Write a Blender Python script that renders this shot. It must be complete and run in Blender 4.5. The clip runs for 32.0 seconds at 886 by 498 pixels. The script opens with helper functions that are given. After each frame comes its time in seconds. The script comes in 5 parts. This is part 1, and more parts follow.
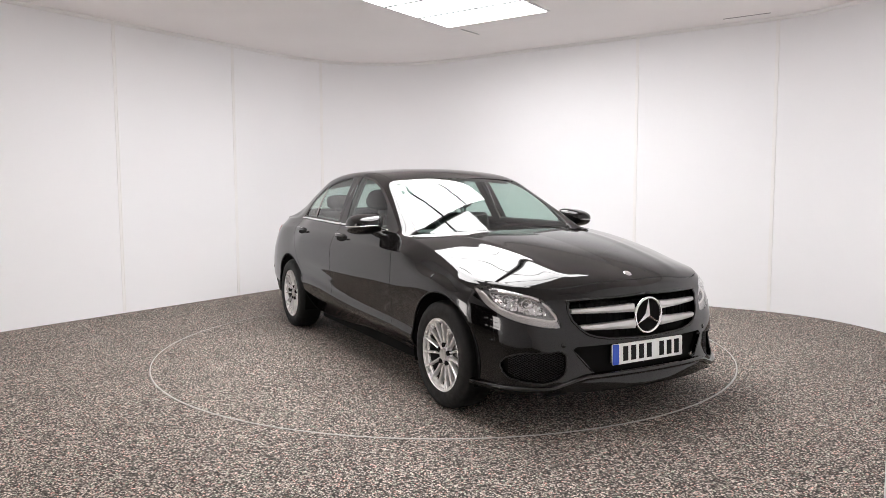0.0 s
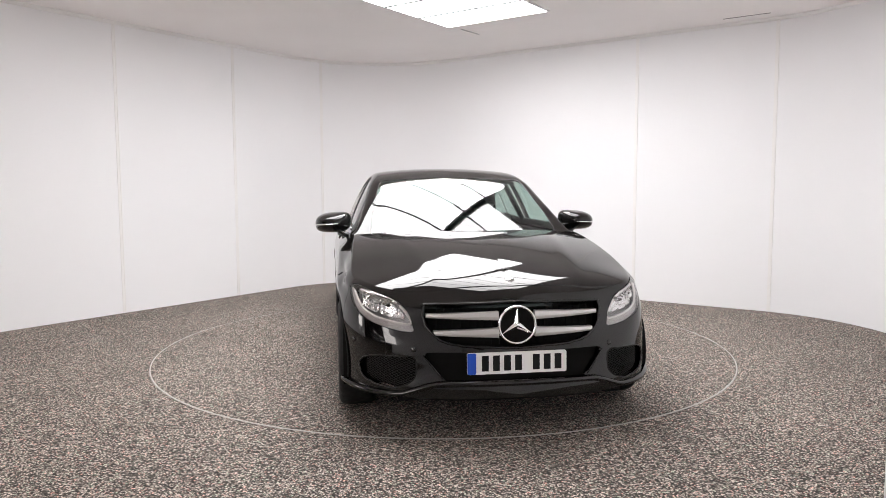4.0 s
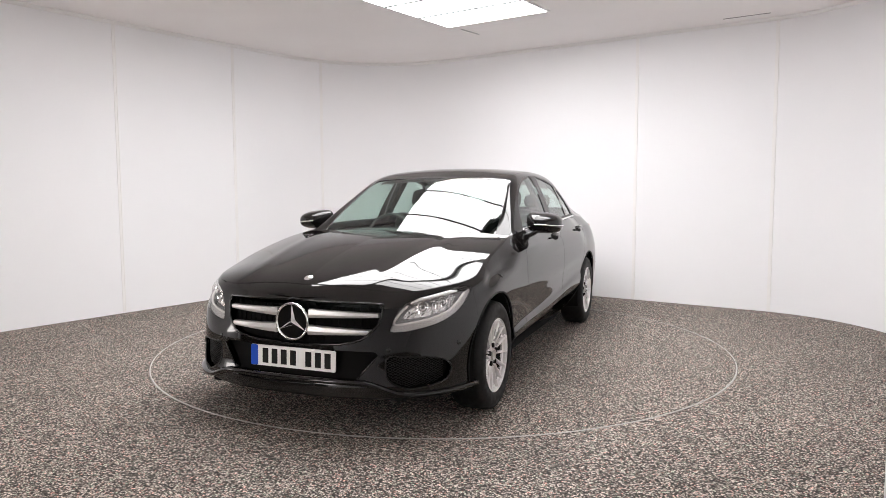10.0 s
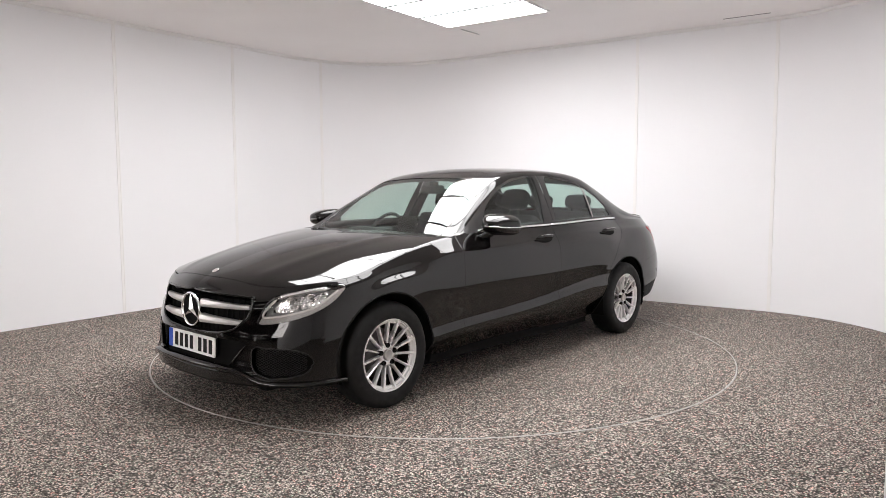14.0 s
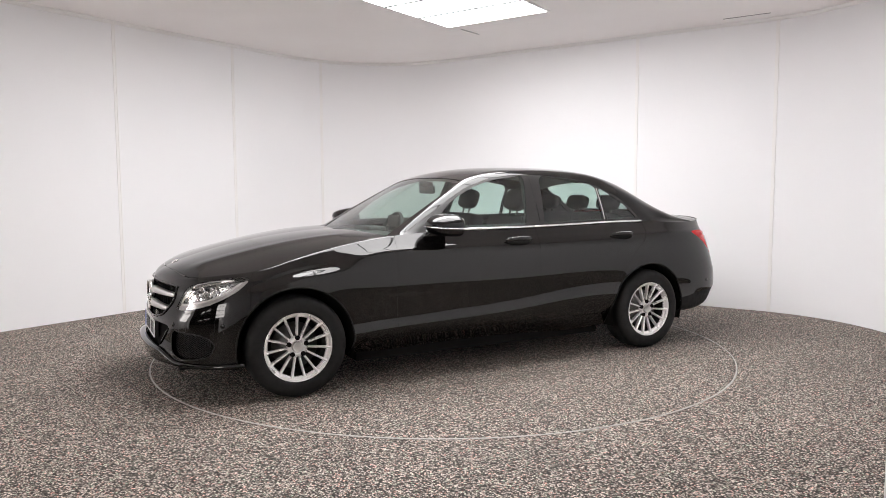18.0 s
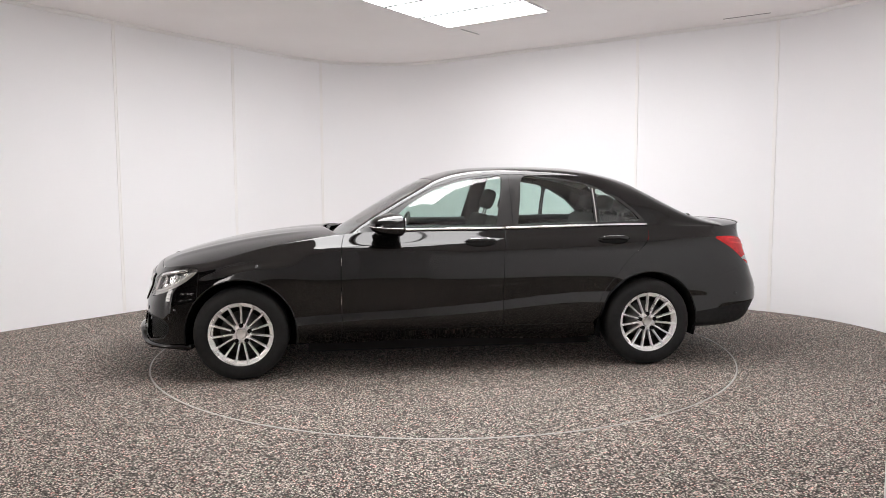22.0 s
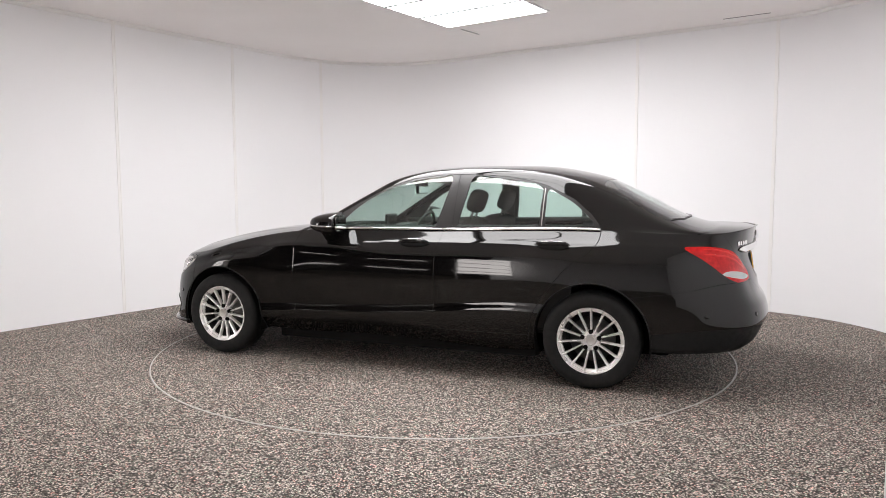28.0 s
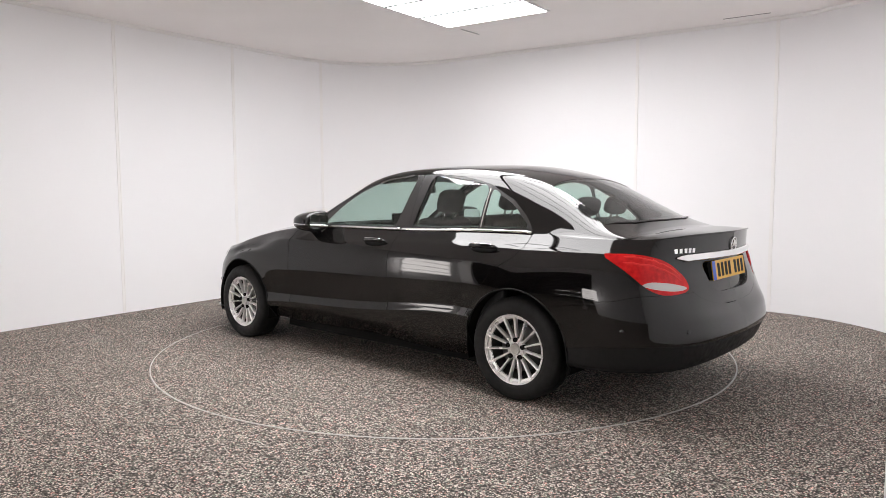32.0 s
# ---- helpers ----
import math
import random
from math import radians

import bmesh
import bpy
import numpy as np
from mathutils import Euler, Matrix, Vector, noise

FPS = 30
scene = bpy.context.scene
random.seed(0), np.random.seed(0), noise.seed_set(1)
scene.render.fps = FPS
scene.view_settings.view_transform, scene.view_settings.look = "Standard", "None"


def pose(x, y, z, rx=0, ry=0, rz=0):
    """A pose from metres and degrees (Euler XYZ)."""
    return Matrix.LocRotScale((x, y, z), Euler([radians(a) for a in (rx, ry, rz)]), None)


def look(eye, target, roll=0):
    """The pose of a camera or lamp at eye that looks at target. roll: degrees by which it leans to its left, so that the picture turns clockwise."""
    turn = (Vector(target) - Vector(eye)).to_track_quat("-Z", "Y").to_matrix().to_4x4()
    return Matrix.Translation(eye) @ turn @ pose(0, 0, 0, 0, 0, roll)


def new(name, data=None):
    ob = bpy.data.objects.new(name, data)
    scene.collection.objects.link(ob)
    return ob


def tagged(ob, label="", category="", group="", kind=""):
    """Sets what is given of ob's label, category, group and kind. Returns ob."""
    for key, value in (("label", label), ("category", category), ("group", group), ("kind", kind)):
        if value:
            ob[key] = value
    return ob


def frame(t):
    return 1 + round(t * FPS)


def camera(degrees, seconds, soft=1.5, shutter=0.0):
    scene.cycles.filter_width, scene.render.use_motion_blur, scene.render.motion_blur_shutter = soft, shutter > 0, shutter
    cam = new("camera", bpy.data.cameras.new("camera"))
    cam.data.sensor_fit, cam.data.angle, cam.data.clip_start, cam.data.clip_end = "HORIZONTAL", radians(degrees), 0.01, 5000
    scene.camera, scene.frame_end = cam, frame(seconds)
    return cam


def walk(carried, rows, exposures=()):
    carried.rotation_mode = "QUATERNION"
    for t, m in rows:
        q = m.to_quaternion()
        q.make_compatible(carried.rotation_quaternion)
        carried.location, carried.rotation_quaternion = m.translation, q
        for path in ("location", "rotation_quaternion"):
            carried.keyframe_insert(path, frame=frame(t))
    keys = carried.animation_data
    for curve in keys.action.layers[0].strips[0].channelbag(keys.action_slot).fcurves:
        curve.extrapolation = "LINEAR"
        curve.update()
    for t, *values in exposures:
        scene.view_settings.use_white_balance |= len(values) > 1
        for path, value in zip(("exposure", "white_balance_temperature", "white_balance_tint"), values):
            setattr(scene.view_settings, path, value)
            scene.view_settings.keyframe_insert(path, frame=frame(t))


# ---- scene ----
# The camera stands still on its stand in one corner of the studio.
cam = camera(63.84, 32.0, soft=0.75)
EYE = (0.0, -5.759, 1.273)
PITCH = radians(4.893)
CAM_POSE = look(EYE, (0.0, EYE[1] + 10 * math.cos(PITCH), EYE[2] - 10 * math.sin(PITCH)), -0.206)
walk(cam, [(0.0, CAM_POSE), (32.0, CAM_POSE)], exposures=[(0.0, 0.0), (32.0, 0.0)])

# The studio has no daylight: a faint grey world, and the lit ceiling panels below.
world = bpy.data.worlds.new("world")
scene.world = world
world.use_nodes = True
world.node_tree.nodes["Background"].inputs["Color"].default_value = (0.5, 0.5, 0.52, 1)
world.node_tree.nodes["Background"].inputs["Strength"].default_value = 0.02
PANEL_LIGHT = 12.5
TUBE_LIGHT = 14.0
# a white room: light crosses it many times
scene.cycles.max_bounces, scene.cycles.diffuse_bounces = 16, 12


# ---- materials ----
def material(name, color, rough=0.5, metal=0.0, coat=0.0, spec=0.5, ior=1.5):
    m = bpy.data.materials.new(name)
    m.use_nodes = True
    b = m.node_tree.nodes["Principled BSDF"]
    b.inputs["Base Color"].default_value = (*color, 1)
    b.inputs["Roughness"].default_value = rough
    b.inputs["Metallic"].default_value = metal
    b.inputs["Coat Weight"].default_value = coat
    b.inputs["Specular IOR Level"].default_value = spec
    b.inputs["IOR"].default_value = ior
    return m


def node(m, kind, **values):
    n = m.node_tree.nodes.new(kind)
    for key, value in values.items():
        n.inputs[key].default_value = value
    return n


def link(m, a, b):
    m.node_tree.links.new(a, b)


def ramp(m, source, stops):
    r = m.node_tree.nodes.new("ShaderNodeValToRGB")
    els = r.color_ramp.elements
    while len(els) < len(stops):
        els.new(0.5)
    for e, (p, c) in zip(els, stops):
        e.position, e.color = p, (*c, 1)
    link(m, source, r.inputs["Fac"])
    return r.outputs["Color"]


def grain(m, size, detail=2.0, kind="ShaderNodeTexNoise"):
    """A texture in metres on the object's own coordinates; size is that of one grain."""
    co = m.node_tree.nodes.new("ShaderNodeTexCoord")
    t = m.node_tree.nodes.new(kind)
    t.inputs["Scale"].default_value = 1.0 / size
    if kind == "ShaderNodeTexNoise":
        t.inputs["Detail"].default_value = detail
    link(m, co.outputs["Object"], t.inputs["Vector"])
    return t


def bump(m, height, strength, distance):
    b = node(m, "ShaderNodeBump", Strength=strength, Distance=distance)
    link(m, height, b.inputs["Height"])
    link(m, b.outputs["Normal"], m.node_tree.nodes["Principled BSDF"].inputs["Normal"])


def rough_var(m, size, lo, hi):
    t = grain(m, size, 4.0)
    mr = node(m, "ShaderNodeMapRange", **{"To Min": lo, "To Max": hi, "From Min": 0.3, "From Max": 0.7})
    link(m, t.outputs["Fac"], mr.inputs["Value"])
    link(m, mr.outputs["Result"], m.node_tree.nodes["Principled BSDF"].inputs["Roughness"])


def col_var(m, size, a, b, detail=3.0):
    t = grain(m, size, detail)
    c = ramp(m, t.outputs["Fac"], [(0.3, a), (0.7, b)])
    link(m, c, m.node_tree.nodes["Principled BSDF"].inputs["Base Color"])
    return t


WALL = material("wall_paint", (0.88, 0.87, 0.875), 0.55, spec=0.2)
col_var(WALL, 1.4, (0.866, 0.866, 0.882), (0.886, 0.884, 0.897))
WALL_TRIM = material("wall_trim", (0.82, 0.81, 0.80), 0.35)
col_var(WALL_TRIM, 0.5, (0.85, 0.84, 0.835), (0.88, 0.87, 0.86))
CEILING = material("ceiling_board", (0.72, 0.69, 0.685), 0.8)
col_var(CEILING, 0.9, (0.90, 0.868, 0.862), (0.93, 0.898, 0.892))
SEAM = material("ceiling_seam", (0.33, 0.32, 0.31), 0.7)
col_var(SEAM, 0.05, (0.30, 0.29, 0.28), (0.36, 0.35, 0.34))
METAL_TRIM = material("ring_trim", (0.42, 0.405, 0.385), 0.4, metal=0.2)
rough_var(METAL_TRIM, 0.05, 0.25, 0.45)


def make_carpet():
    """Flecked stone-effect floor: light and dark chips a few millimetres across, a few of them reddish or green."""
    m = material("flecked_floor", (0.2, 0.2, 0.2), 0.75, spec=0.3)
    chips = grain(m, 0.0082, kind="ShaderNodeTexVoronoi")
    sep = m.node_tree.nodes.new("ShaderNodeSeparateColor")
    link(m, chips.outputs["Color"], sep.inputs["Color"])
    tone = ramp(m, sep.outputs["Red"], [(0.0, (0.042, 0.038, 0.035)), (0.30, (0.148, 0.134, 0.122)), (0.55, (0.35, 0.32, 0.294)), (0.8, (0.60, 0.552, 0.51)), (1.0, (0.86, 0.80, 0.75))])
    tint = ramp(m, sep.outputs["Green"], [(0.0, (1.4, 0.86, 0.8)), (0.16, (1.0, 1.0, 1.0)), (0.82, (1.0, 1.0, 1.0)), (1.0, (0.78, 1.1, 0.95))])
    # dark binder between the chips
    edge = ramp(m, chips.outputs["Distance"], [(0.0, (1.0, 1.0, 1.0)), (0.42, (1.0, 1.0, 1.0)), (0.64, (0.13, 0.124, 0.118)), (1.0, (0.06, 0.057, 0.055))])
    joint = m.node_tree.nodes.new("ShaderNodeMix")
    joint.data_type, joint.blend_type = "RGBA", "MULTIPLY"
    joint.inputs["Factor"].default_value = 1.0
    link(m, tone, joint.inputs["A"])
    link(m, edge, joint.inputs["B"])
    tone = joint.outputs["Result"]
    mix = m.node_tree.nodes.new("ShaderNodeMix")
    mix.data_type, mix.blend_type = "RGBA", "MULTIPLY"
    mix.inputs["Factor"].default_value = 1.0
    link(m, tone, mix.inputs["A"])
    link(m, tint, mix.inputs["B"])
    wear = grain(m, 0.8, 3.0)
    shade = ramp(m, wear.outputs["Fac"], [(0.3, (0.88, 0.84, 0.81)), (0.7, (1.04, 0.99, 0.955))])
    mix2 = m.node_tree.nodes.new("ShaderNodeMix")
    mix2.data_type, mix2.blend_type = "RGBA", "MULTIPLY"
    mix2.inputs["Factor"].default_value = 1.0
    link(m, mix.outputs["Result"], mix2.inputs["A"])
    link(m, shade, mix2.inputs["B"])
    link(m, mix2.outputs["Result"], m.node_tree.nodes["Principled BSDF"].inputs["Base Color"])
    bump(m, chips.outputs["Distance"], 0.35, 0.002)
    return m


FLOOR = make_carpet()


def glow(name, color, strength):
    m = bpy.data.materials.new(name)
    m.use_nodes = True
    nt = m.node_tree
    nt.nodes.clear()
    e = nt.nodes.new("ShaderNodeEmission")
    e.inputs["Color"].default_value, e.inputs["Strength"].default_value = (*color, 1), strength
    out = nt.nodes.new("ShaderNodeOutputMaterial")
    nt.links.new(e.outputs[0], out.inputs["Surface"])
    return m


PANEL_GLOW = glow("panel_glow", (1.0, 0.982, 0.984), PANEL_LIGHT * 1.1)
# shorter panel set dimmer only to hold down the light on the right-hand wall
PANEL_GLOW_DIM = glow("panel_glow_dim", (1.0, 0.978, 0.98), PANEL_LIGHT * 0.86)
TUBE_GLOW = glow("tube_glow", (1.0, 0.95, 0.92), TUBE_LIGHT)
BANK_GLOW = glow("bank_glow", (1.0, 0.94, 0.91), 10.5)
DARK_BAR = material("panel_bar", (0.03, 0.03, 0.03), 0.6)

PAINT = material("black_paint", (0.0042, 0.0037, 0.0036), 0.04, spec=0.5, ior=1.51)
rough_var(PAINT, 0.6, 0.035, 0.055)
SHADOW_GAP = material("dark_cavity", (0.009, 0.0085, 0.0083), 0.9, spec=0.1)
PLASTIC = material("black_plastic", (0.012, 0.012, 0.012), 0.42)
rough_var(PLASTIC, 0.02, 0.35, 0.5)
VALANCE = material("matt_valance", (0.010, 0.010, 0.010), 0.6, spec=0.22)
rough_var(VALANCE, 0.03, 0.5, 0.7)
FRAME_BLACK = material("satin_black_frame", (0.022, 0.021, 0.021), 0.34)
rough_var(FRAME_BLACK, 0.1, 0.3, 0.38)
GLOSS_BLACK = material("gloss_black_trim", (0.006, 0.006, 0.006), 0.12)
RUBBER = material("tyre_rubber", (0.010, 0.010, 0.010), 0.6, spec=0.28)
rough_var(RUBBER, 0.03, 0.5, 0.7)
ALLOY = material("silver_alloy", (0.91, 0.90, 0.895), 0.26, metal=0.5)
rough_var(ALLOY, 0.2, 0.24, 0.32)
DARK_ALLOY = material("barrel_metal", (0.035, 0.034, 0.033), 0.6, metal=0.5)
DISC = material("brake_steel", (0.16, 0.155, 0.15), 0.45, metal=0.8)
CAP_GREY = material("cap_grey", (0.50, 0.48, 0.46), 0.35, metal=0.3)
CHROME = material("chrome", (0.86, 0.86, 0.86), 0.07, metal=1.0)
rough_var(CHROME, 0.1, 0.05, 0.12)
SATIN = material("satin_silver", (0.66, 0.65, 0.64), 0.42, metal=0.75)
rough_var(SATIN, 0.08, 0.36, 0.48)
RED_LENS = material("red_lens", (0.54, 0.005, 0.007), 0.1, spec=0.3)
col_var(RED_LENS, 0.03, (0.42, 0.004, 0.006), (0.66, 0.012, 0.014))
RED_DEEP = material("deep_red_lens", (0.74, 0.03, 0.03), 0.15, spec=0.3)
CLEAR_LENS = material("milky_lens", (0.74, 0.72, 0.70), 0.12, coat=0.5)
LAMP_GREY = material("lamp_housing", (0.36, 0.355, 0.35), 0.25, metal=0.3)
FACET = material("faceted_reflector", (0.92, 0.92, 0.92), 0.1, metal=0.9)
rough_var(FACET, 0.012, 0.06, 0.16)
MILKY = material("milky_band", (0.46, 0.44, 0.43), 0.12, coat=1.0)
rough_var(MILKY, 0.01, 0.06, 0.2)
MESH_BLACK = material("mesh_plastic", (0.008, 0.008, 0.008), 0.5)
PLATE_WHITE = material("plate_white", (0.93, 0.93, 0.91), 0.3)
PLATE_YELLOW = material("plate_yellow", (0.75, 0.42, 0.02), 0.3)
PLATE_BLUE = material("plate_blue", (0.01, 0.08, 0.55), 0.3)
INK = material("plate_black", (0.008, 0.008, 0.008), 0.6, spec=0.2)
CLOTH = material("dark_seat_cloth", (0.022, 0.022, 0.023), 0.85)
rough_var(CLOTH, 0.01, 0.75, 0.95)
DASH = material("dashboard_grain", (0.018, 0.018, 0.018), 0.6)
LINING = material("grey_headlining", (0.30, 0.29, 0.27), 0.9)
MIRROR = material("mirror_glass", (0.8, 0.82, 0.82), 0.02, metal=1.0)


def pane_material(name, tint, extra=0.0):
    """A thin pane: what lies behind shows through its tint, and the face mirrors by Fresnel."""
    m = bpy.data.materials.new(name)
    m.use_nodes = True
    nt = m.node_tree
    nt.nodes.clear()
    tr = nt.nodes.new("ShaderNodeBsdfTransparent")
    tr.inputs["Color"].default_value = (*tint, 1)
    gl = nt.nodes.new("ShaderNodeBsdfGlossy")
    gl.inputs["Color"].default_value, gl.inputs["Roughness"].default_value = (1, 1, 1, 1), 0.012
    lw = nt.nodes.new("ShaderNodeLayerWeight")
    lw.inputs["Blend"].default_value = 0.5
    pw = nt.nodes.new("ShaderNodeMath")
    pw.operation, pw.inputs[1].default_value = "POWER", 5.0
    fr = nt.nodes.new("ShaderNodeMath")
    fr.operation, fr.inputs[1].default_value, fr.inputs[2].default_value = "MULTIPLY_ADD", 0.9 - extra, 0.085 + extra
    nt.links.new(lw.outputs["Facing"], pw.inputs[0])
    nt.links.new(pw.outputs[0], fr.inputs[0])
    mx = nt.nodes.new("ShaderNodeMixShader")
    out = nt.nodes.new("ShaderNodeOutputMaterial")
    nt.links.new(fr.outputs[0], mx.inputs[0])
    nt.links.new(tr.outputs[0], mx.inputs[1])
    nt.links.new(gl.outputs[0], mx.inputs[2])
    nt.links.new(mx.outputs[0], out.inputs["Surface"])
    return m


GLASS = pane_material("green_tint_glass", (0.70, 0.83, 0.785))
LENS = pane_material("clear_lens", (0.93, 0.93, 0.93))


# ---- helpers for meshes ----
def mesh_object(name, verts, faces, mat, parent=None, smooth=True, normals=None):
    me = bpy.data.meshes.new(name)
    me.from_pydata([tuple(v) for v in verts], [], [tuple(f) for f in faces])
    me.materials.append(mat)
    me.polygons.foreach_set("use_smooth", [smooth] * len(me.polygons))
    me.update()
    if normals is not None:
        me.normals_split_custom_set_from_vertices([tuple(n) for n in normals])
    ob = new(name, me)
    ob.parent = parent
    return ob


def part(name, bm, mat, parent, label="", smooth=False, m=None):
    """Links a bmesh as one mesh object under a thing or a part."""
    me = bpy.data.meshes.new(name)
    bmesh.ops.recalc_face_normals(bm, faces=bm.faces)
    bm.to_mesh(me)
    bm.free()
    me.materials.append(mat)
    me.polygons.foreach_set("use_smooth", [smooth] * len(me.polygons))
    ob = new(name, me)
    ob.parent = parent
    if m is not None:
        ob.matrix_basis = m
    if label:
        ob["label"] = label
    return ob


def box(bm, cx, cy, cz, sx, sy, sz, bevel=0.0, m=None, seg=2):
    r = bmesh.ops.create_cube(bm, size=1.0, matrix=Matrix.Translation((cx, cy, cz)) @ Matrix.Diagonal((sx, sy, sz, 1)))
    vs = r["verts"]
    if bevel:
        es = list({e for v in vs for e in v.link_edges})
        res = bmesh.ops.bevel(bm, geom=es, offset=bevel, segments=seg, affect="EDGES", profile=0.6)
        vs = list({v for v in vs if v.is_valid} | set(res["verts"]))
    if m is not None:
        bmesh.ops.transform(bm, matrix=m, verts=vs)
    return vs


def lathe(profile, n=48, axis="y"):
    """A bmesh turned from (radius, height) pairs about an axis."""
    bm = bmesh.new()
    rings = []
    for r, h in profile:
        ring = []
        for i in range(n):
            a = 2 * math.pi * i / n
            c, s = r * math.cos(a), r * math.sin(a)
            ring.append(bm.verts.new((c, h, s) if axis == "y" else (c, s, h)))
        rings.append(ring)
    for a, b in zip(rings, rings[1:]):
        for i in range(n):
            bm.faces.new((a[i], a[(i + 1) % n], b[(i + 1) % n], b[i]))
    return bm


def extrude_outline(pts, depth, bevel=0.0):
    """A bmesh plate: an outline in x, y raised along z by depth."""
    bm = bmesh.new()
    f = bm.faces.new([bm.verts.new((x, y, 0)) for x, y in pts])
    r = bmesh.ops.extrude_face_region(bm, geom=[f])
    top = [g for g in r["geom"] if isinstance(g, bmesh.types.BMVert)]
    bmesh.ops.translate(bm, verts=top, vec=(0, 0, depth))
    if bevel:
        es = [e for e in bm.edges if all(v in set(top) for v in e.verts)]
        bmesh.ops.bevel(bm, geom=es, offset=bevel, segments=2, affect="EDGES", profile=0.6)
    return bm


# ---- the studio ----
# Room axes: U runs along the right-hand back wall, V from the entrance to that wall; the turntable is at the origin.
UX, UY = 0.8175, -0.5760
VX, VY = 0.5760, 0.8175
HEIGHT = 2.95
U0, U1, V0, V1 = -3.555, 3.25, -5.3, 3.105
FILLET = 1.5


def room(u, v, z=0.0):
    return Vector((u * UX + v * VX, u * UY + v * VY, z))


ROOM = Matrix(((UX, VX, 0, 0), (UY, VY, 0, 0), (0, 0, 1, 0), (0, 0, 0, 1)))


def wall_strip(name, pts, z0, z1, thick, mat, label, smooth=True):
    """A wall along plan points (room axes), thickened to its outer side (left of the walking direction)."""
    n = len(pts)
    P = [Vector(p) for p in pts]
    out = []
    for i in range(n):
        d = (P[min(i + 1, n - 1)] - P[max(i - 1, 0)]).normalized()
        out.append(P[i] + Vector((-d.y, d.x)) * thick)
    verts, faces = [], []
    for src in (P, out):
        for z in (z0, z1):
            verts += [room(p.x, p.y, z) for p in src]
    for i in range(n - 1):
        faces.append((i, i + 1, n + i + 1, n + i))
        faces.append((2 * n + i + 1, 2 * n + i, 3 * n + i, 3 * n + i + 1))
        faces.append((n + i, n + i + 1, 3 * n + i + 1, 3 * n + i))
        faces.append((i + 1, i, 2 * n + i, 2 * n + i + 1))
    faces += [(0, n, 3 * n, 2 * n), (n - 1, 3 * n - 1, 4 * n - 1, 2 * n - 1)]
    ob = mesh_object(name, verts, faces, mat, smooth=False)
    for p in ob.data.polygons:
        p.use_smooth = smooth
    ob.data.set_sharp_from_angle(angle=radians(30))
    return tagged(ob, label, "wall", kind="structure")


def arc(cu, cv, r, a0, a1, n=28):
    return [(cu + r * math.cos(radians(a0 + (a1 - a0) * i / n)), cv + r * math.sin(radians(a0 + (a1 - a0) * i / n))) for i in range(n + 1)]


F = FILLET
back = [(U0, V0), (U0, 0.2)] + arc(U0 + F, V1 - F, F, 180, 90) + arc(U1 - F, V1 - F, F, 90, 0) + [(U1, -3.2), (4.1, -3.5), (4.1, V0)]
wall_strip("wall_back", back, 0, HEIGHT, 0.1, WALL, "smooth white studio wall with rounded corners")
wall_strip("wall_front", [(4.1, V0), (0.50, V0)], 0, HEIGHT, 0.1, WALL, "plain white wall beside the vehicle entrance")
wall_strip("wall_front_end", [(-3.2, V0), (U0, V0)], 0, HEIGHT, 0.1, WALL, "narrow white wall at the end of the entrance")
wall_strip("wall_lintel", [(0.50, V0), (-3.2, V0)], 2.45, HEIGHT, 0.1, WALL, "white wall over the vehicle entrance")

# Cover strips over the panel joints of the wall, each a slim bead.
def wall_joint(u, v, nu, nv):
    bm = bmesh.new()
    box(bm, 0, 0, HEIGHT / 2, 0.036, 0.006, HEIGHT - 0.02, 0.002)
    box(bm, 0.011, -0.004, HEIGHT / 2, 0.008, 0.006, HEIGHT - 0.02, 0.002)
    p = room(u, v)
    d = room(nu, nv)
    return part("trim_joint", bm, WALL_TRIM, None, m=Matrix.Translation(p) @ Matrix.Rotation(math.atan2(d.y, d.x) + math.pi / 2, 4, "Z"))


for u, v, nu, nv in ((U0 + 0.003, -0.665, 1, 0), (U0 + 0.003, 0.79, 1, 0), (-3.452, 2.13, 0.93, -0.36), (0.46, V1 - 0.003, 0, -1), (1.89, V1 - 0.010, -0.1, -1)):
    tagged(wall_joint(u, v, nu, nv), "slim white cover strip over a wall joint", "trim", group="wall joints", kind="structure")


def ceiling():
    rim = back[:-1] + [(4.1, V0)]
    verts = [room(u, v, HEIGHT) for u, v in rim] + [room(u, v, HEIGHT + 0.12) for u, v in rim]
    n = len(rim)
    faces = [tuple(range(n)), tuple(reversed(range(n, 2 * n)))] + [(i, (i + 1) % n, n + (i + 1) % n, n + i) for i in range(n)]
    return tagged(mesh_object("ceiling", verts, faces, CEILING, smooth=False), "off-white ceiling boards with faint joints", "ceiling", kind="structure")


ceiling()


def cornice():
    """A slim bead where wall and ceiling meet."""
    P = [Vector(p) for p in back]
    n = len(P)
    verts, faces = [], []
    for dz, off in ((0.0, 0.028), (-0.012, 0.028), (-0.03, 0.012), (-0.034, -0.001)):
        for i in range(n):
            d = (P[min(i + 1, n - 1)] - P[max(i - 1, 0)]).normalized()
            q = P[i] + Vector((d.y, -d.x)) * off
            verts.append(room(q.x, q.y, HEIGHT - 0.001 + dz))
    for k in range(3):
        for i in range(n - 1):
            faces.append((k * n + i, k * n + i + 1, k * n + n + i + 1, k * n + n + i))
    return tagged(mesh_object("trim_cornice", verts, faces, WALL_TRIM), "slim white bead between wall and ceiling", "trim", kind="structure")


cornice()

# Flecked floor with a round opening for the turntable.
RING = 2.24


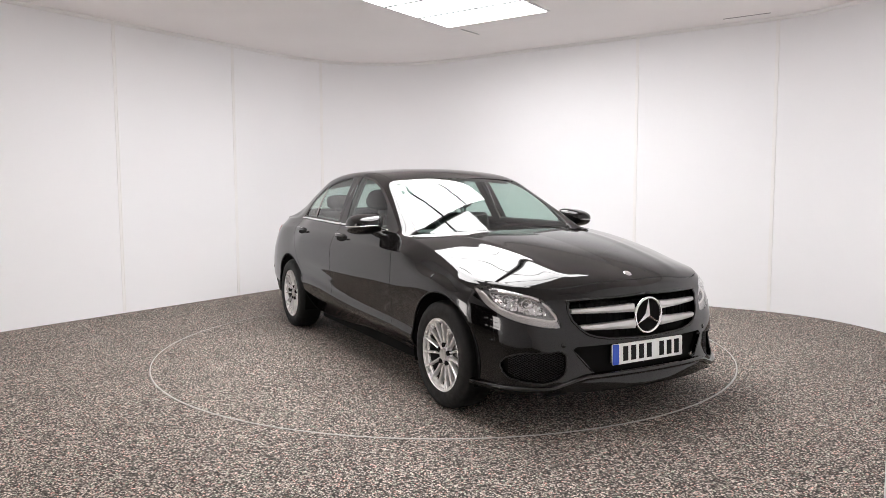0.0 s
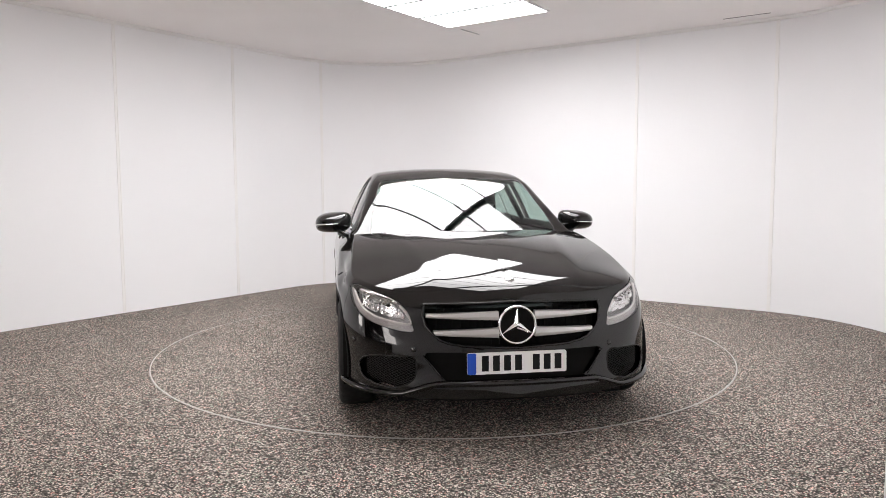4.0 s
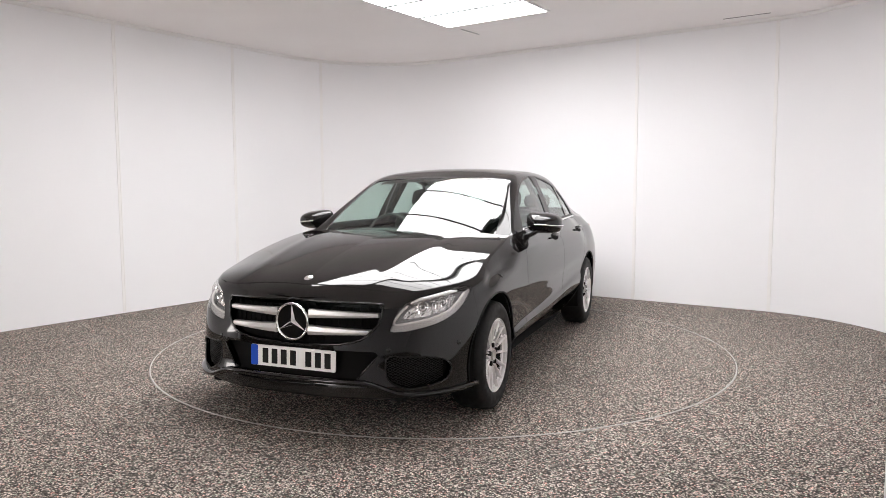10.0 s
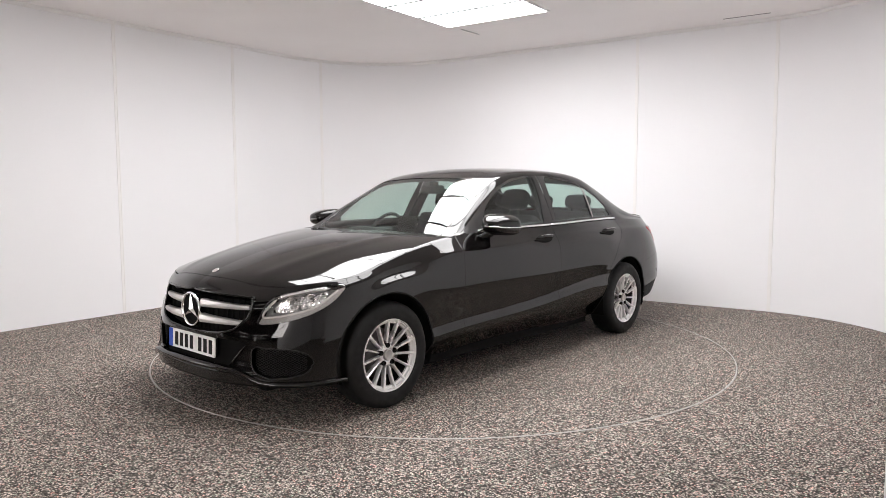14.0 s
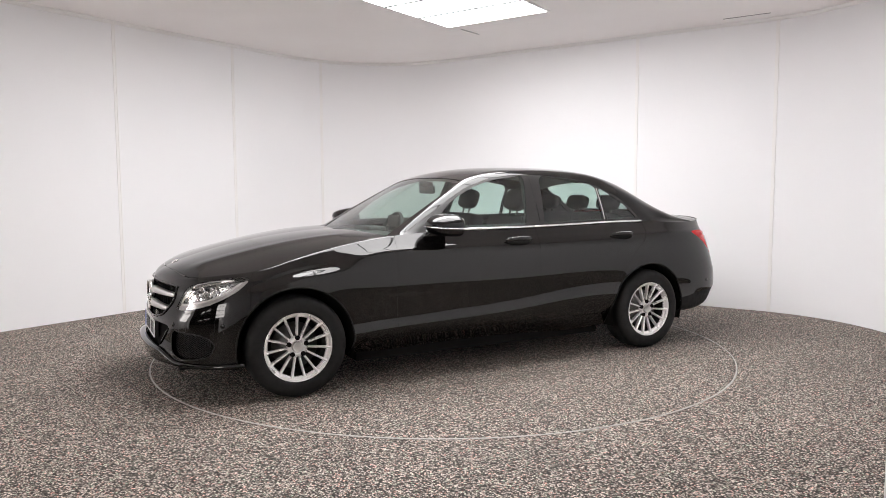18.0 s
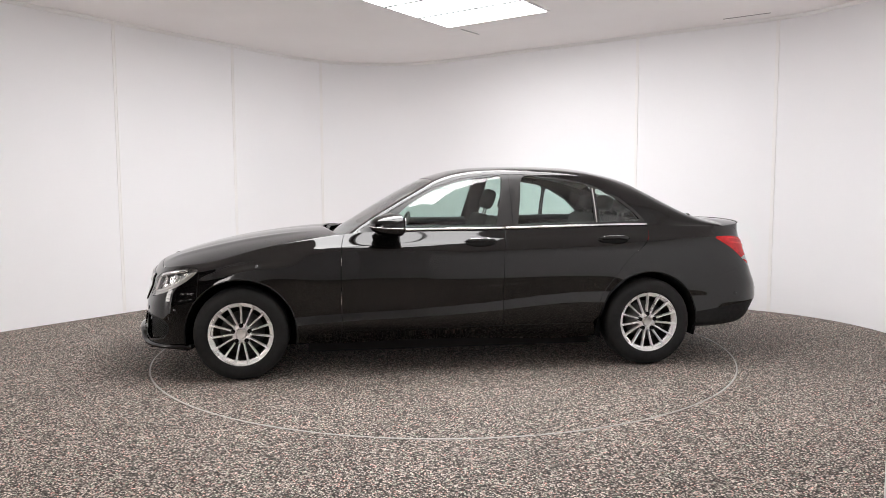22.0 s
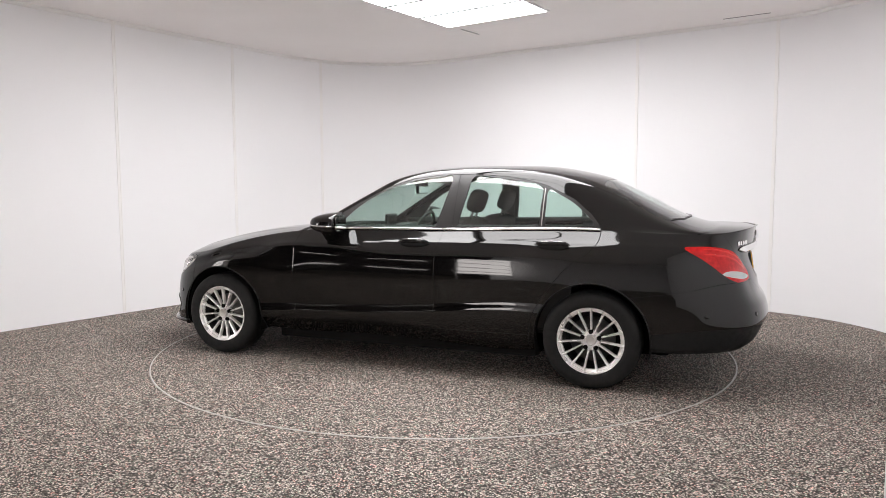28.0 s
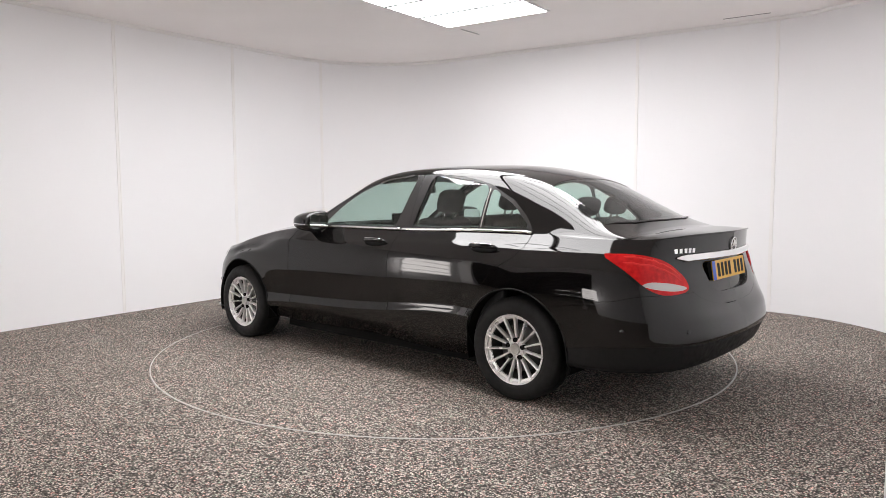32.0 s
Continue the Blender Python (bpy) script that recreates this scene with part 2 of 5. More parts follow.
def floor():
    n = 160
    inner = [(RING * math.cos(2 * math.pi * i / n), RING * math.sin(2 * math.pi * i / n)) for i in range(n)]
    outer = [(16 * math.cos(2 * math.pi * i / n), 16 * math.sin(2 * math.pi * i / n)) for i in range(n)]
    verts = [(x, y, 0.0) for x, y in inner] + [(x, y, 0.0) for x, y in outer] + [(x, y, -0.12) for x, y in inner]
    faces = []
    for i in range(n):
        j = (i + 1) % n
        faces += [(i, n + i, n + j, j), (i, j, 2 * n + j, 2 * n + i)]
    return tagged(mesh_object("floor", verts, faces, FLOOR, smooth=False), "grey flecked stone-effect studio floor", "floor", kind="structure")


floor()


def turntable():
    base = tagged(new("turntable"), "round flecked vehicle turntable flush with the floor, pale metal rim", "turntable")
    n = 160
    bm = bmesh.new()
    r = RING - 0.013
    bmesh.ops.create_circle(bm, cap_ends=True, radius=r, segments=n)
    f = list(bm.faces)
    e = bmesh.ops.extrude_face_region(bm, geom=f)
    bmesh.ops.translate(bm, verts=[g for g in e["geom"] if isinstance(g, bmesh.types.BMVert)], vec=(0, 0, -0.08))
    part("deck", bm, FLOOR, base)
    bm = bmesh.new()
    for ro, z in ((RING - 0.0125, -0.05), (RING - 0.0125, 0.001), (RING - 0.011, 0.002), (RING - 0.0055, 0.002), (RING - 0.004, 0.001), (RING - 0.004, -0.05)):
        for i in range(n):
            bm.verts.new((ro * math.cos(2 * math.pi * i / n), ro * math.sin(2 * math.pi * i / n), z))
    bm.verts.ensure_lookup_table()
    for k in range(5):
        for i in range(n):
            j = (i + 1) % n
            bm.faces.new((bm.verts[k * n + i], bm.verts[k * n + j], bm.verts[k * n + n + j], bm.verts[k * n + n + i]))
    part("rim_ring", bm, METAL_TRIM, base, "pale metal edge ring", smooth=True)
    return base


TURNTABLE = turntable()


# Lit ceiling panels: rows of square tiles in slim bars.
def light_panel(ua, ub, va, vb, label, lit):
    base = tagged(new("ceiling_light_panel"), label, "ceiling light", group="ceiling light panels")
    base.matrix_basis = ROOM @ Matrix.Translation(((ua + ub) / 2, (va + vb) / 2, HEIGHT))
    rows = max(1, round((vb - va) / 0.52))
    step, w = (vb - va) / rows, ub - ua
    bm = bmesh.new()
    for s in (-1, 1):
        box(bm, s * (w / 2 - 0.012), 0, -0.004, 0.024, vb - va, 0.012, 0.002)
        box(bm, 0, s * ((vb - va) / 2 - 0.012), -0.004, w - 0.05, 0.024, 0.012, 0.002)
    part("frame", bm, WALL_TRIM, base)
    for i in range(rows):
        y = va - (va + vb) / 2 + (i + 0.5) * step
        bm = bmesh.new()
        box(bm, 0, y, -0.006, w - 0.052, step - 0.018, 0.008, 0.002)
        part("diffuser", bm, lit, base, "glowing white diffuser")
        if i:
            bm = bmesh.new()
            box(bm, 0, y - step / 2, -0.012, w - 0.05, 0.026, 0.008, 0.001)
            part("divider_bar", bm, DARK_BAR, base, "thin dark divider bar")
    return base


light_panel(-1.02, 0.17, -1.60, 1.54, "long lit ceiling panel of square white tiles", PANEL_GLOW)
light_panel(0.225, 1.43, -1.60, 0.95, "shorter lit ceiling panel of white tiles", PANEL_GLOW_DIM)
bm = bmesh.new()
box(bm, 0.1975, -0.33, HEIGHT - 0.006, 0.045, 2.54, 0.03, 0.003)
tagged(part("trim_ceiling_beam", bm, DARK_BAR, None, m=ROOM), "dark beam between the lit ceiling panels", "trim", kind="structure")


def ceiling_seam(u0, v0, u1, v1):
    bm = bmesh.new()
    ln = math.hypot(u1 - u0, v1 - v0)
    box(bm, 0, 0, 0, ln, 0.012, 0.006, 0.001)
    m = ROOM @ Matrix.Translation(((u0 + u1) / 2, (v0 + v1) / 2, HEIGHT - 0.002)) @ Matrix.Rotation(math.atan2(v1 - v0, u1 - u0), 4, "Z")
    return tagged(part("trim_ceiling_seam", bm, SEAM, None, m=m), "short dark joint in the ceiling", "trim", group="ceiling joints", kind="structure")


ceiling_seam(-0.955, 1.70, -0.935, 2.02)
ceiling_seam(1.42, 2.87, 1.86, 2.87)


# The dark workshop beyond the entrance, with its strip lights.
WORKSHOP = material("workshop_wall", (0.02, 0.02, 0.022), 0.8)
col_var(WORKSHOP, 0.6, (0.014, 0.014, 0.016), (0.03, 0.03, 0.032))


def workshop():
    pts = [(-4.6, V0 - 0.12), (-4.6, -9.3), (1.6, -9.3), (1.6, V0 - 0.12)]
    wall_strip("wall_workshop", [pts[3], pts[2], pts[1], pts[0]], 0, 3.3, 0.1, WORKSHOP, "dark wall of the workshop beyond the entrance", False)
    verts = [room(u, v, 3.3 + d) for d in (0, 0.1) for u, v in ((-4.7, V0 - 0.1), (-4.7, -9.4), (1.7, -9.4), (1.7, V0 - 0.1))]
    faces = [(0, 1, 2, 3), (7, 6, 5, 4), (0, 4, 5, 1), (1, 5, 6, 2), (2, 6, 7, 3), (3, 7, 4, 0)]
    tagged(mesh_object("ceiling_workshop", verts, faces, WORKSHOP, smooth=False), "dark workshop ceiling", "ceiling", kind="structure")


workshop()


def strip_light(u, v, z, length, turn):
    base = tagged(new("strip_light"), "white strip light on the workshop wall", "strip light", group="workshop strip lights")
    base.matrix_basis = ROOM @ Matrix.Translation((u, v, z)) @ Matrix.Rotation(radians(turn), 4, "Z")
    bm = bmesh.new()
    box(bm, 0, 0, 0.03, length, 0.07, 0.04, 0.006)
    part("housing", bm, WALL_TRIM, base)
    bm = bmesh.new()
    box(bm, 0, 0, -0.006, length - 0.05, 0.045, 0.03, 0.01)
    part("tube", bm, TUBE_GLOW, base, "glowing tube")
    return base


for u, length in ((-3.15, 0.9), (-1.6, 1.2)):
    for z in (0.55, 1.40):
        strip_light(u, -9.24, z, length, 0)


def light_bank(u, v, turn, w):
    """A stand with a stack of lit horizontal bars, facing the turntable."""
    base = tagged(new("light_bank"), "upright stand of white horizontal light bars", "light stand", group="light banks")
    base.matrix_basis = ROOM @ Matrix.Translation((u, v, 0)) @ Matrix.Rotation(radians(turn), 4, "Z")
    for s in (-1, 1):
        bm = bmesh.new()
        box(bm, s * w / 2, 0, 0.72, 0.025, 0.03, 1.4, 0.004)
        part("upright", bm, WALL_TRIM, base)
        bm = bmesh.new()
        box(bm, s * w / 2, 0, 0.012, 0.04, 0.5, 0.024, 0.006)
        part("foot", bm, WALL_TRIM, base)
    for z, h in ((0.58, 0.12), (0.76, 0.19), (0.98, 0.20), (1.19, 0.17), (1.37, 0.14)):
        bm = bmesh.new()
        box(bm, 0, 0.006, z, w - 0.03, 0.03, h, 0.006)
        part("bar_light", bm, BANK_GLOW, base, "glowing white bar")
    return base


light_bank(0.46, -5.02, 0, 0.72)
light_bank(-3.22, -4.30, -60, 0.72)


# ---- the car: one smooth body surface, cut into its panels ----
# Car axes: x forward from the middle of the wheelbase, y to its left, z up.
def spline(keys, values):
    """A smooth curve through keyed values (monotone cubic); keys rising."""
    k, v = np.asarray(keys, float), np.asarray(values, float)
    h, d = np.diff(k), np.diff(v) / np.diff(k)
    m = np.zeros(len(k))
    m[0], m[-1] = d[0], d[-1]
    for i in range(1, len(k) - 1):
        if d[i - 1] * d[i] > 0:
            w1, w2 = 2 * h[i] + h[i - 1], h[i] + 2 * h[i - 1]
            m[i] = (w1 + w2) / (w1 / d[i - 1] + w2 / d[i])

    def f(x):
        x = np.clip(np.asarray(x, float), k[0], k[-1])
        i = np.clip(np.searchsorted(k, x) - 1, 0, len(k) - 2)
        t = (x - k[i]) / h[i]
        return (v[i] * (1 + 2 * t) * (1 - t) ** 2 + h[i] * m[i] * t * (1 - t) ** 2 + v[i + 1] * t * t * (3 - 2 * t) + h[i] * m[i + 1] * t * t * (t - 1))

    return f


def smooth_curve(keys, values):
    """A natural cubic spline; keys rising."""
    k, v = np.asarray(keys, float), np.asarray(values, float)
    n, h = len(k), np.diff(k)
    a, b = np.eye(n), np.zeros(n)
    for i in range(1, n - 1):
        a[i, i - 1 : i + 2] = h[i - 1], 2 * (h[i - 1] + h[i]), h[i]
        b[i] = 6 * ((v[i + 1] - v[i]) / h[i] - (v[i] - v[i - 1]) / h[i - 1])
    m = np.linalg.solve(a, b)

    def f(x):
        x = np.clip(np.asarray(x, float), k[0], k[-1])
        i = np.clip(np.searchsorted(k, x) - 1, 0, n - 2)
        p, q = k[i + 1] - x, x - k[i]
        return m[i] * p**3 / (6 * h[i]) + m[i + 1] * q**3 / (6 * h[i]) + (v[i] / h[i] - m[i] * h[i] / 6) * p + (v[i + 1] / h[i] - m[i + 1] * h[i] / 6) * q

    return f


# Plan outline of the widest line, nose to tail.
PLAN_X = [2.205, 2.196, 2.165, 2.11, 2.02, 1.90, 1.75, 1.58, 1.42, 1.1, 0.7, 0.2, -0.4, -0.9, -1.42, -1.75, -2.0, -2.2, -2.33, -2.41, -2.455, -2.472, -2.476]
PLAN_Y = [0.0, 0.20, 0.38, 0.53, 0.68, 0.79, 0.858, 0.889, 0.898, 0.898, 0.895, 0.897, 0.900, 0.903, 0.903, 0.893, 0.868, 0.81, 0.715, 0.57, 0.35, 0.15, 0.0]
PLAN_S = np.concatenate([[0], np.cumsum(np.hypot(np.diff(PLAN_X), np.diff(PLAN_Y)))])
plan_x, plan_y = smooth_curve(PLAN_S, PLAN_X), smooth_curve(PLAN_S, PLAN_Y)
NS = 470
S = np.linspace(0, PLAN_S[-1], NS)
# tighter at the rounded ends
PX, PY = plan_x(S), plan_y(S)
TX, TY = np.gradient(PX, S), np.gradient(PY, S)
TN = np.hypot(TX, TY)
NX, NY = TY / TN * -1, TX / TN  # inward normal is found below by sign
flip = np.where(NX * (0 - PX) * 0.2 + NY * (0 - PY) > 0, 1, -1)
flip[0] = flip[-1] = 1
NX, NY = NX * flip, NY * flip
NX[0], NY[0], NX[-1], NY[-1] = -1, 0, 1, 0

# Upright profiles (height, inset) from sill to shoulder, at stations along the outline (index into PLAN).
PROFILES = [
    (0, (0.195, 0.215, 0.26, 0.33, 0.42, 0.48, 0.55, 0.64, 0.70), (0.05, 0.0, 0.004, 0.022, 0.036, 0.04, 0.03, 0.04, 0.075)),
    (3, (0.195, 0.215, 0.26, 0.33, 0.40, 0.47, 0.54, 0.63, 0.72), (0.05, 0.0, 0.0, 0.015, 0.02, 0.025, 0.043, 0.068, 0.112)),
    (5, (0.20, 0.22, 0.27, 0.34, 0.42, 0.50, 0.58, 0.67, 0.755), (0.04, 0.0, 0.0, 0.0, 0.002, 0.006, 0.016, 0.042, 0.10)),
    (7, (0.21, 0.23, 0.30, 0.38, 0.48, 0.58, 0.67, 0.74, 0.795), (0.05, 0.02, 0.0, 0.0, 0.0, 0.0, 0.01, 0.035, 0.08)),
    (8, (0.24, 0.27, 0.33, 0.40, 0.50, 0.66, 0.722, 0.772, 0.838), (0.07, 0.03, 0.01, 0.01, 0.0, 0.0, 0.003, 0.052, 0.087)),
    (8.6, (0.24, 0.27, 0.34, 0.41, 0.53, 0.69, 0.745, 0.795, 0.885), (0.07, 0.03, 0.01, 0.016, 0.006, 0.0, 0.003, 0.048, 0.096)),
    (9.5, (0.205, 0.245, 0.368, 0.42, 0.55, 0.66, 0.76, 0.862, 0.945), (0.150, 0.110, 0.005, 0.017, 0.010, 0.0, 0.006, 0.02, 0.095)),
    (10.2, (0.205, 0.245, 0.382, 0.432, 0.55, 0.66, 0.77, 0.872, 0.972), (0.155, 0.115, 0.006, 0.017, 0.011, 0.0, 0.004, 0.018, 0.095)),
    (11.8, (0.205, 0.245, 0.428, 0.478, 0.57, 0.66, 0.80, 0.90, 0.985), (0.155, 0.115, 0.006, 0.017, 0.011, 0.0, 0.008, 0.050, 0.098)),
    (13.4, (0.21, 0.25, 0.468, 0.525, 0.60, 0.67, 0.81, 0.918, 1.0), (0.155, 0.115, 0.006, 0.016, 0.008, 0.0, 0.012, 0.070, 0.115)),
    (14, (0.26, 0.30, 0.42, 0.50, 0.58, 0.66, 0.80, 0.915, 1.0), (0.09, 0.045, 0.005, 0.01, 0.0, 0.0, 0.024, 0.082, 0.138)),
    (15.2, (0.255, 0.29, 0.38, 0.47, 0.56, 0.65, 0.79, 0.912, 0.988), (0.06, 0.015, 0.01, 0.01, 0.0, 0.0, 0.020, 0.070, 0.125)),
    (17, (0.26, 0.29, 0.37, 0.45, 0.55, 0.65, 0.77, 0.90, 0.987), (0.09, 0.055, 0.022, 0.0, 0.0, 0.012, 0.043, 0.096, 0.15)),
    (19, (0.27, 0.30, 0.38, 0.455, 0.54, 0.62, 0.74, 0.87, 1.002), (0.10, 0.065, 0.025, 0.0, 0.012, 0.05, 0.095, 0.135, 0.125)),
    (22, (0.28, 0.31, 0.385, 0.455, 0.53, 0.60, 0.74, 0.88, 1.012), (0.10, 0.065, 0.025, 0.0, 0.018, 0.06, 0.085, 0.10, 0.08)),
]
STATION_S = [float(np.interp(p[0], range(len(PLAN_S)), PLAN_S)) for p in PROFILES]
NK, NT, N_GLASS = 54, 64, 26


def side_profile():
    zs = [smooth_curve(STATION_S, [p[1][k] for p in PROFILES])(S) for k in range(9)]
    ins = [spline(STATION_S, [p[2][k] for p in PROFILES])(S) for k in range(9)]
    # a crisp crease below a straight, up-facing shoulder
    lean = np.interp(S, [STATION_S[5], STATION_S[6], STATION_S[8], STATION_S[10], STATION_S[12]], [0.0, 0.014, 0.022, 0.026, 0.01])
    ins[8] = ins[8] + lean
    zs.insert(8, zs[7] + 0.16 * (zs[8] - zs[7]))
    ins.insert(8, ins[7] + np.interp(S, [STATION_S[4], STATION_S[6]], [0.03, 0.18]) * (ins[8] - ins[7]))
    zs, ins = np.array(zs), np.array(ins)
    Z, I = np.empty((NS, NK)), np.empty((NS, NK))
    for j in range(NS):
        key = np.concatenate([[0], np.cumsum(np.hypot(np.diff(zs[:, j]), np.diff(ins[:, j])))])
        t = np.linspace(0, key[-1], NK)
        Z[j], I[j] = spline(key, zs[:, j])(t), spline(key, ins[:, j])(t)
    return Z, I


SIDE_Z, SIDE_I = side_profile()
SIDE = np.stack([PX[:, None] + NX[:, None] * SIDE_I, PY[:, None] + NY[:, None] * SIDE_I, SIDE_Z], 2)
SIDE[0, :, 1] = SIDE[-1, :, 1] = 0
BELT = SIDE[:, -1]

COWL, DECK = 0.76, -2.03  # where the greenhouse begins and ends along the shoulder
centre_z = smooth_curve(
    [-2.40, -2.33, -2.2, -2.06, -1.98, -1.79, -1.65, -1.51, -1.42, -1.23, -1.05, -0.82, -0.59, -0.36, -0.135, -0.044, 0.09, 0.227, 0.32, 0.41, 0.545, 0.69, 0.83],
    [1.010, 1.017, 1.025, 1.037, 1.060, 1.156, 1.231, 1.301, 1.340, 1.391, 1.423, 1.437, 1.44, 1.436, 1.418, 1.40, 1.36, 1.307, 1.253, 1.199, 1.119, 1.038, 0.965],
)
bonnet_z = smooth_curve([0.76, 0.88, 1.0, 1.22, 1.443, 1.666, 1.889, 2.02, 2.08, 2.115, 2.13], [0.977, 0.981, 0.978, 0.960, 0.930, 0.887, 0.828, 0.782, 0.752, 0.722, 0.70])
rail_y = smooth_curve([-2.06, -1.8, -1.5, -1.3, -1.1, -0.8, -0.4, -0.1, 0.1, 0.3, 0.5, 0.65, 0.76], [0.70, 0.655, 0.612, 0.592, 0.58, 0.572, 0.572, 0.582, 0.605, 0.640, 0.685, 0.722, 0.755])
rail_z = smooth_curve([-2.06, -1.8, -1.5, -1.3, -1.1, -0.8, -0.4, -0.1, 0.1, 0.3, 0.5, 0.65, 0.76], [0.995, 1.068, 1.213, 1.298, 1.351, 1.385, 1.392, 1.366, 1.312, 1.213, 1.108, 1.03, 0.978])


def section(pts, n):
    """n points on a smooth open curve through pts, evenly spaced."""
    p = np.array(pts, float)
    key = np.concatenate([[0], np.cumsum(np.linalg.norm(np.diff(p, axis=0), axis=1))])
    t = np.linspace(0, key[-1], n)
    return np.stack([smooth_curve(key, p[:, i])(t) for i in range(3)], 1)


def screen_z(x, y):
    """The windscreen: a gently doubly-curved pane."""
    q = x - 0.4
    return 1.2086 - 0.5659 * q - 0.1189 * q * q - 0.1590 * y * y + 0.0421 * q * y * y + 0.0742 * y**4


def ease(t):
    t = np.clip(t, 0, 1)
    return t * t * (3 - 2 * t)


def top_surface():
    rows = np.empty((NS, NT, 3))
    bx = BELT[:, 0]
    for j in range(NS):
        x, y, z = BELT[j]
        if x >= COWL:
            xs = 0.88 + (2.13 - 0.88) * ((x - COWL) / (BELT[0, 0] - COWL)) ** 0.86
            zc = float(bonnet_z(xs))
            b = np.linspace(1, 0, NT)
            rise = 1 - b**2.3
            rows[j] = np.stack([xs + (x - xs) * b**1.6, y * b, z + (zc - z) * rise + 0.006 * np.sin(math.pi * b) * min(1, y / 0.5) + 0.0045 * float(ease((xs - 0.95) / 0.3) * ease((2.06 - xs) / 0.15)) * np.exp(-(((y * b - 0.52 + 0.10 * (xs - 0.9)) / 0.055) ** 2))], 1)
        elif x <= DECK:
            f = (DECK - x) / (DECK - BELT[-1, 0])
            xs = -2.055 + (BELT[-1, 0] + 2.055) * f
            zc = float(centre_z(xs))
            b = np.linspace(1, 0, NT)
            rows[j] = np.stack([xs + (x - xs) * b**1.6, y * b, z + (zc - z) * (1 - b**4)], 1)
        else:
            yr, zr = float(rail_y(x)) + 0.010, float(rail_z(x)) + 0.010 * float(ease((0.76 - x) / 0.3) * ease((x + 2.03) / 0.4))
            bow = 0.085 * min(1, max(0, (x - 0.05) / 0.6)) - 0.03 * min(1, max(0, (-1.3 - x) / 0.6))
            zc = float(centre_z(x + bow * 0.9))
            top = np.linspace(1, 0, NT - N_GLASS)
            side = np.linspace(0, 1, N_GLASS + 1)[:-1]
            bulge = 0.012 * min(1, (zr - z) * 3)
            k = ease((x - 0.07) / 0.14)
            zr = zr * (1 - k) + k * (float(screen_z(x, yr)) + 0.010 * float(ease((0.76 - x) / 0.3)))
            flat = np.stack([np.full(N_GLASS, x), y + (yr - y) * side + bulge * np.sin(math.pi * side), z + (zr - z) * side], 1)
            # the foot of the rear pillar sweeps out into the shoulder
            foot = float(ease((-1.42 - x) / 0.30))
            py, pz = yr + 0.38 * (y - yr), z + 0.24 * (zr - z)
            q = side
            swept = np.stack([np.full(N_GLASS, x), (1 - q) ** 2 * y + 2 * q * (1 - q) * py + q * q * yr, (1 - q) ** 2 * z + 2 * q * (1 - q) * pz + q * q * zr], 1)
            rows[j, :N_GLASS] = flat * (1 - foot) + swept * foot
            xt, yt = x + bow * (1 - top**2), yr * top
            zt, k = zr + (zc - zr) * (1 - top**2.1), ease((xt - 0.07) / 0.14)
            rows[j, N_GLASS:] = np.stack([xt, yt, zt * (1 - k) + k * (screen_z(xt, yt) + (zr - screen_z(x, yr)) * top**24)], 1)
            # round the corner between side glass and roof
            wide = float(ease((-1.12 - x) / 0.35))
            for _ in range(14 + int(70 * wide)):
                lo, hi = N_GLASS - 5 - int(10 * wide), N_GLASS + 6 + int(2 * wide)
                rows[j, lo:hi] = 0.5 * rows[j, lo:hi] + 0.25 * (rows[j, lo - 1 : hi - 1] + rows[j, lo + 1 : hi + 1])
    # even out along the car, panel group by panel group
    house = np.where((bx < COWL) & (bx > DECK))[0]
    for group, width in ((np.arange(0, house[0]), 3), (house, 3), (np.arange(house[-1] + 1, NS), 2)):
        k = np.exp(-0.5 * (np.arange(-3 * width, 3 * width + 1) / width) ** 2)
        k /= k.sum()
        block = rows[group, 1:]
        pad = np.concatenate([2 * block[:1] - block[3 * width : 0 : -1], block, 2 * block[-1:] - block[-2 : -3 * width - 2 : -1]])
        even = sum(w * pad[i : i + len(group)] for i, w in enumerate(k))
        rows[group, 1:] = even
    # the boot runs on from the foot of the rear screen without a step
    last, first = house[-1], house[-1] + 1
    step = rows[first, 1:] - (2 * rows[last, 1:] - rows[last - 1, 1:])
    for k in range(NS - first):
        rows[first + k, 1:] -= step * (1 - float(ease(k / 14)))
    rows[0, :, 1] = rows[-1, :, 1] = 0
    return rows


TOP = top_surface()
GRID = np.concatenate([SIDE, TOP[:, 1:]], 1)  # one column per station, sill to centre line
NR = GRID.shape[1]


def grid_normals():
    a, b = np.gradient(GRID, axis=0), np.gradient(GRID, axis=1)
    n = np.cross(b, a)
    ln = np.linalg.norm(n, axis=2, keepdims=True)
    n = n / np.maximum(ln, 1e-12)
    out = GRID - np.array([0, 0, 0.55])
    out[:, :, 0] *= 0.35
    return n * np.sign((n * out).sum(2).mean())


GRID_N = grid_normals()
ROW_SIDE = NK - 1


def cells(j0, j1, k0, k1):
    """A patch of the body grid as (vertices, normals, faces)."""
    jj, kk = np.meshgrid(np.arange(j0, j1 + 1), np.arange(k0, k1 + 1), indexing="ij")
    v, n = GRID[jj, kk].reshape(-1, 3), GRID_N[jj, kk].reshape(-1, 3)
    w = k1 - k0 + 1
    a = (np.arange(j1 - j0)[:, None] * w + np.arange(k1 - k0)[None]).ravel()
    f = np.stack([a, a + w, a + w + 1, a + 1], 1)
    return v, n, [tuple(q) for q in f]


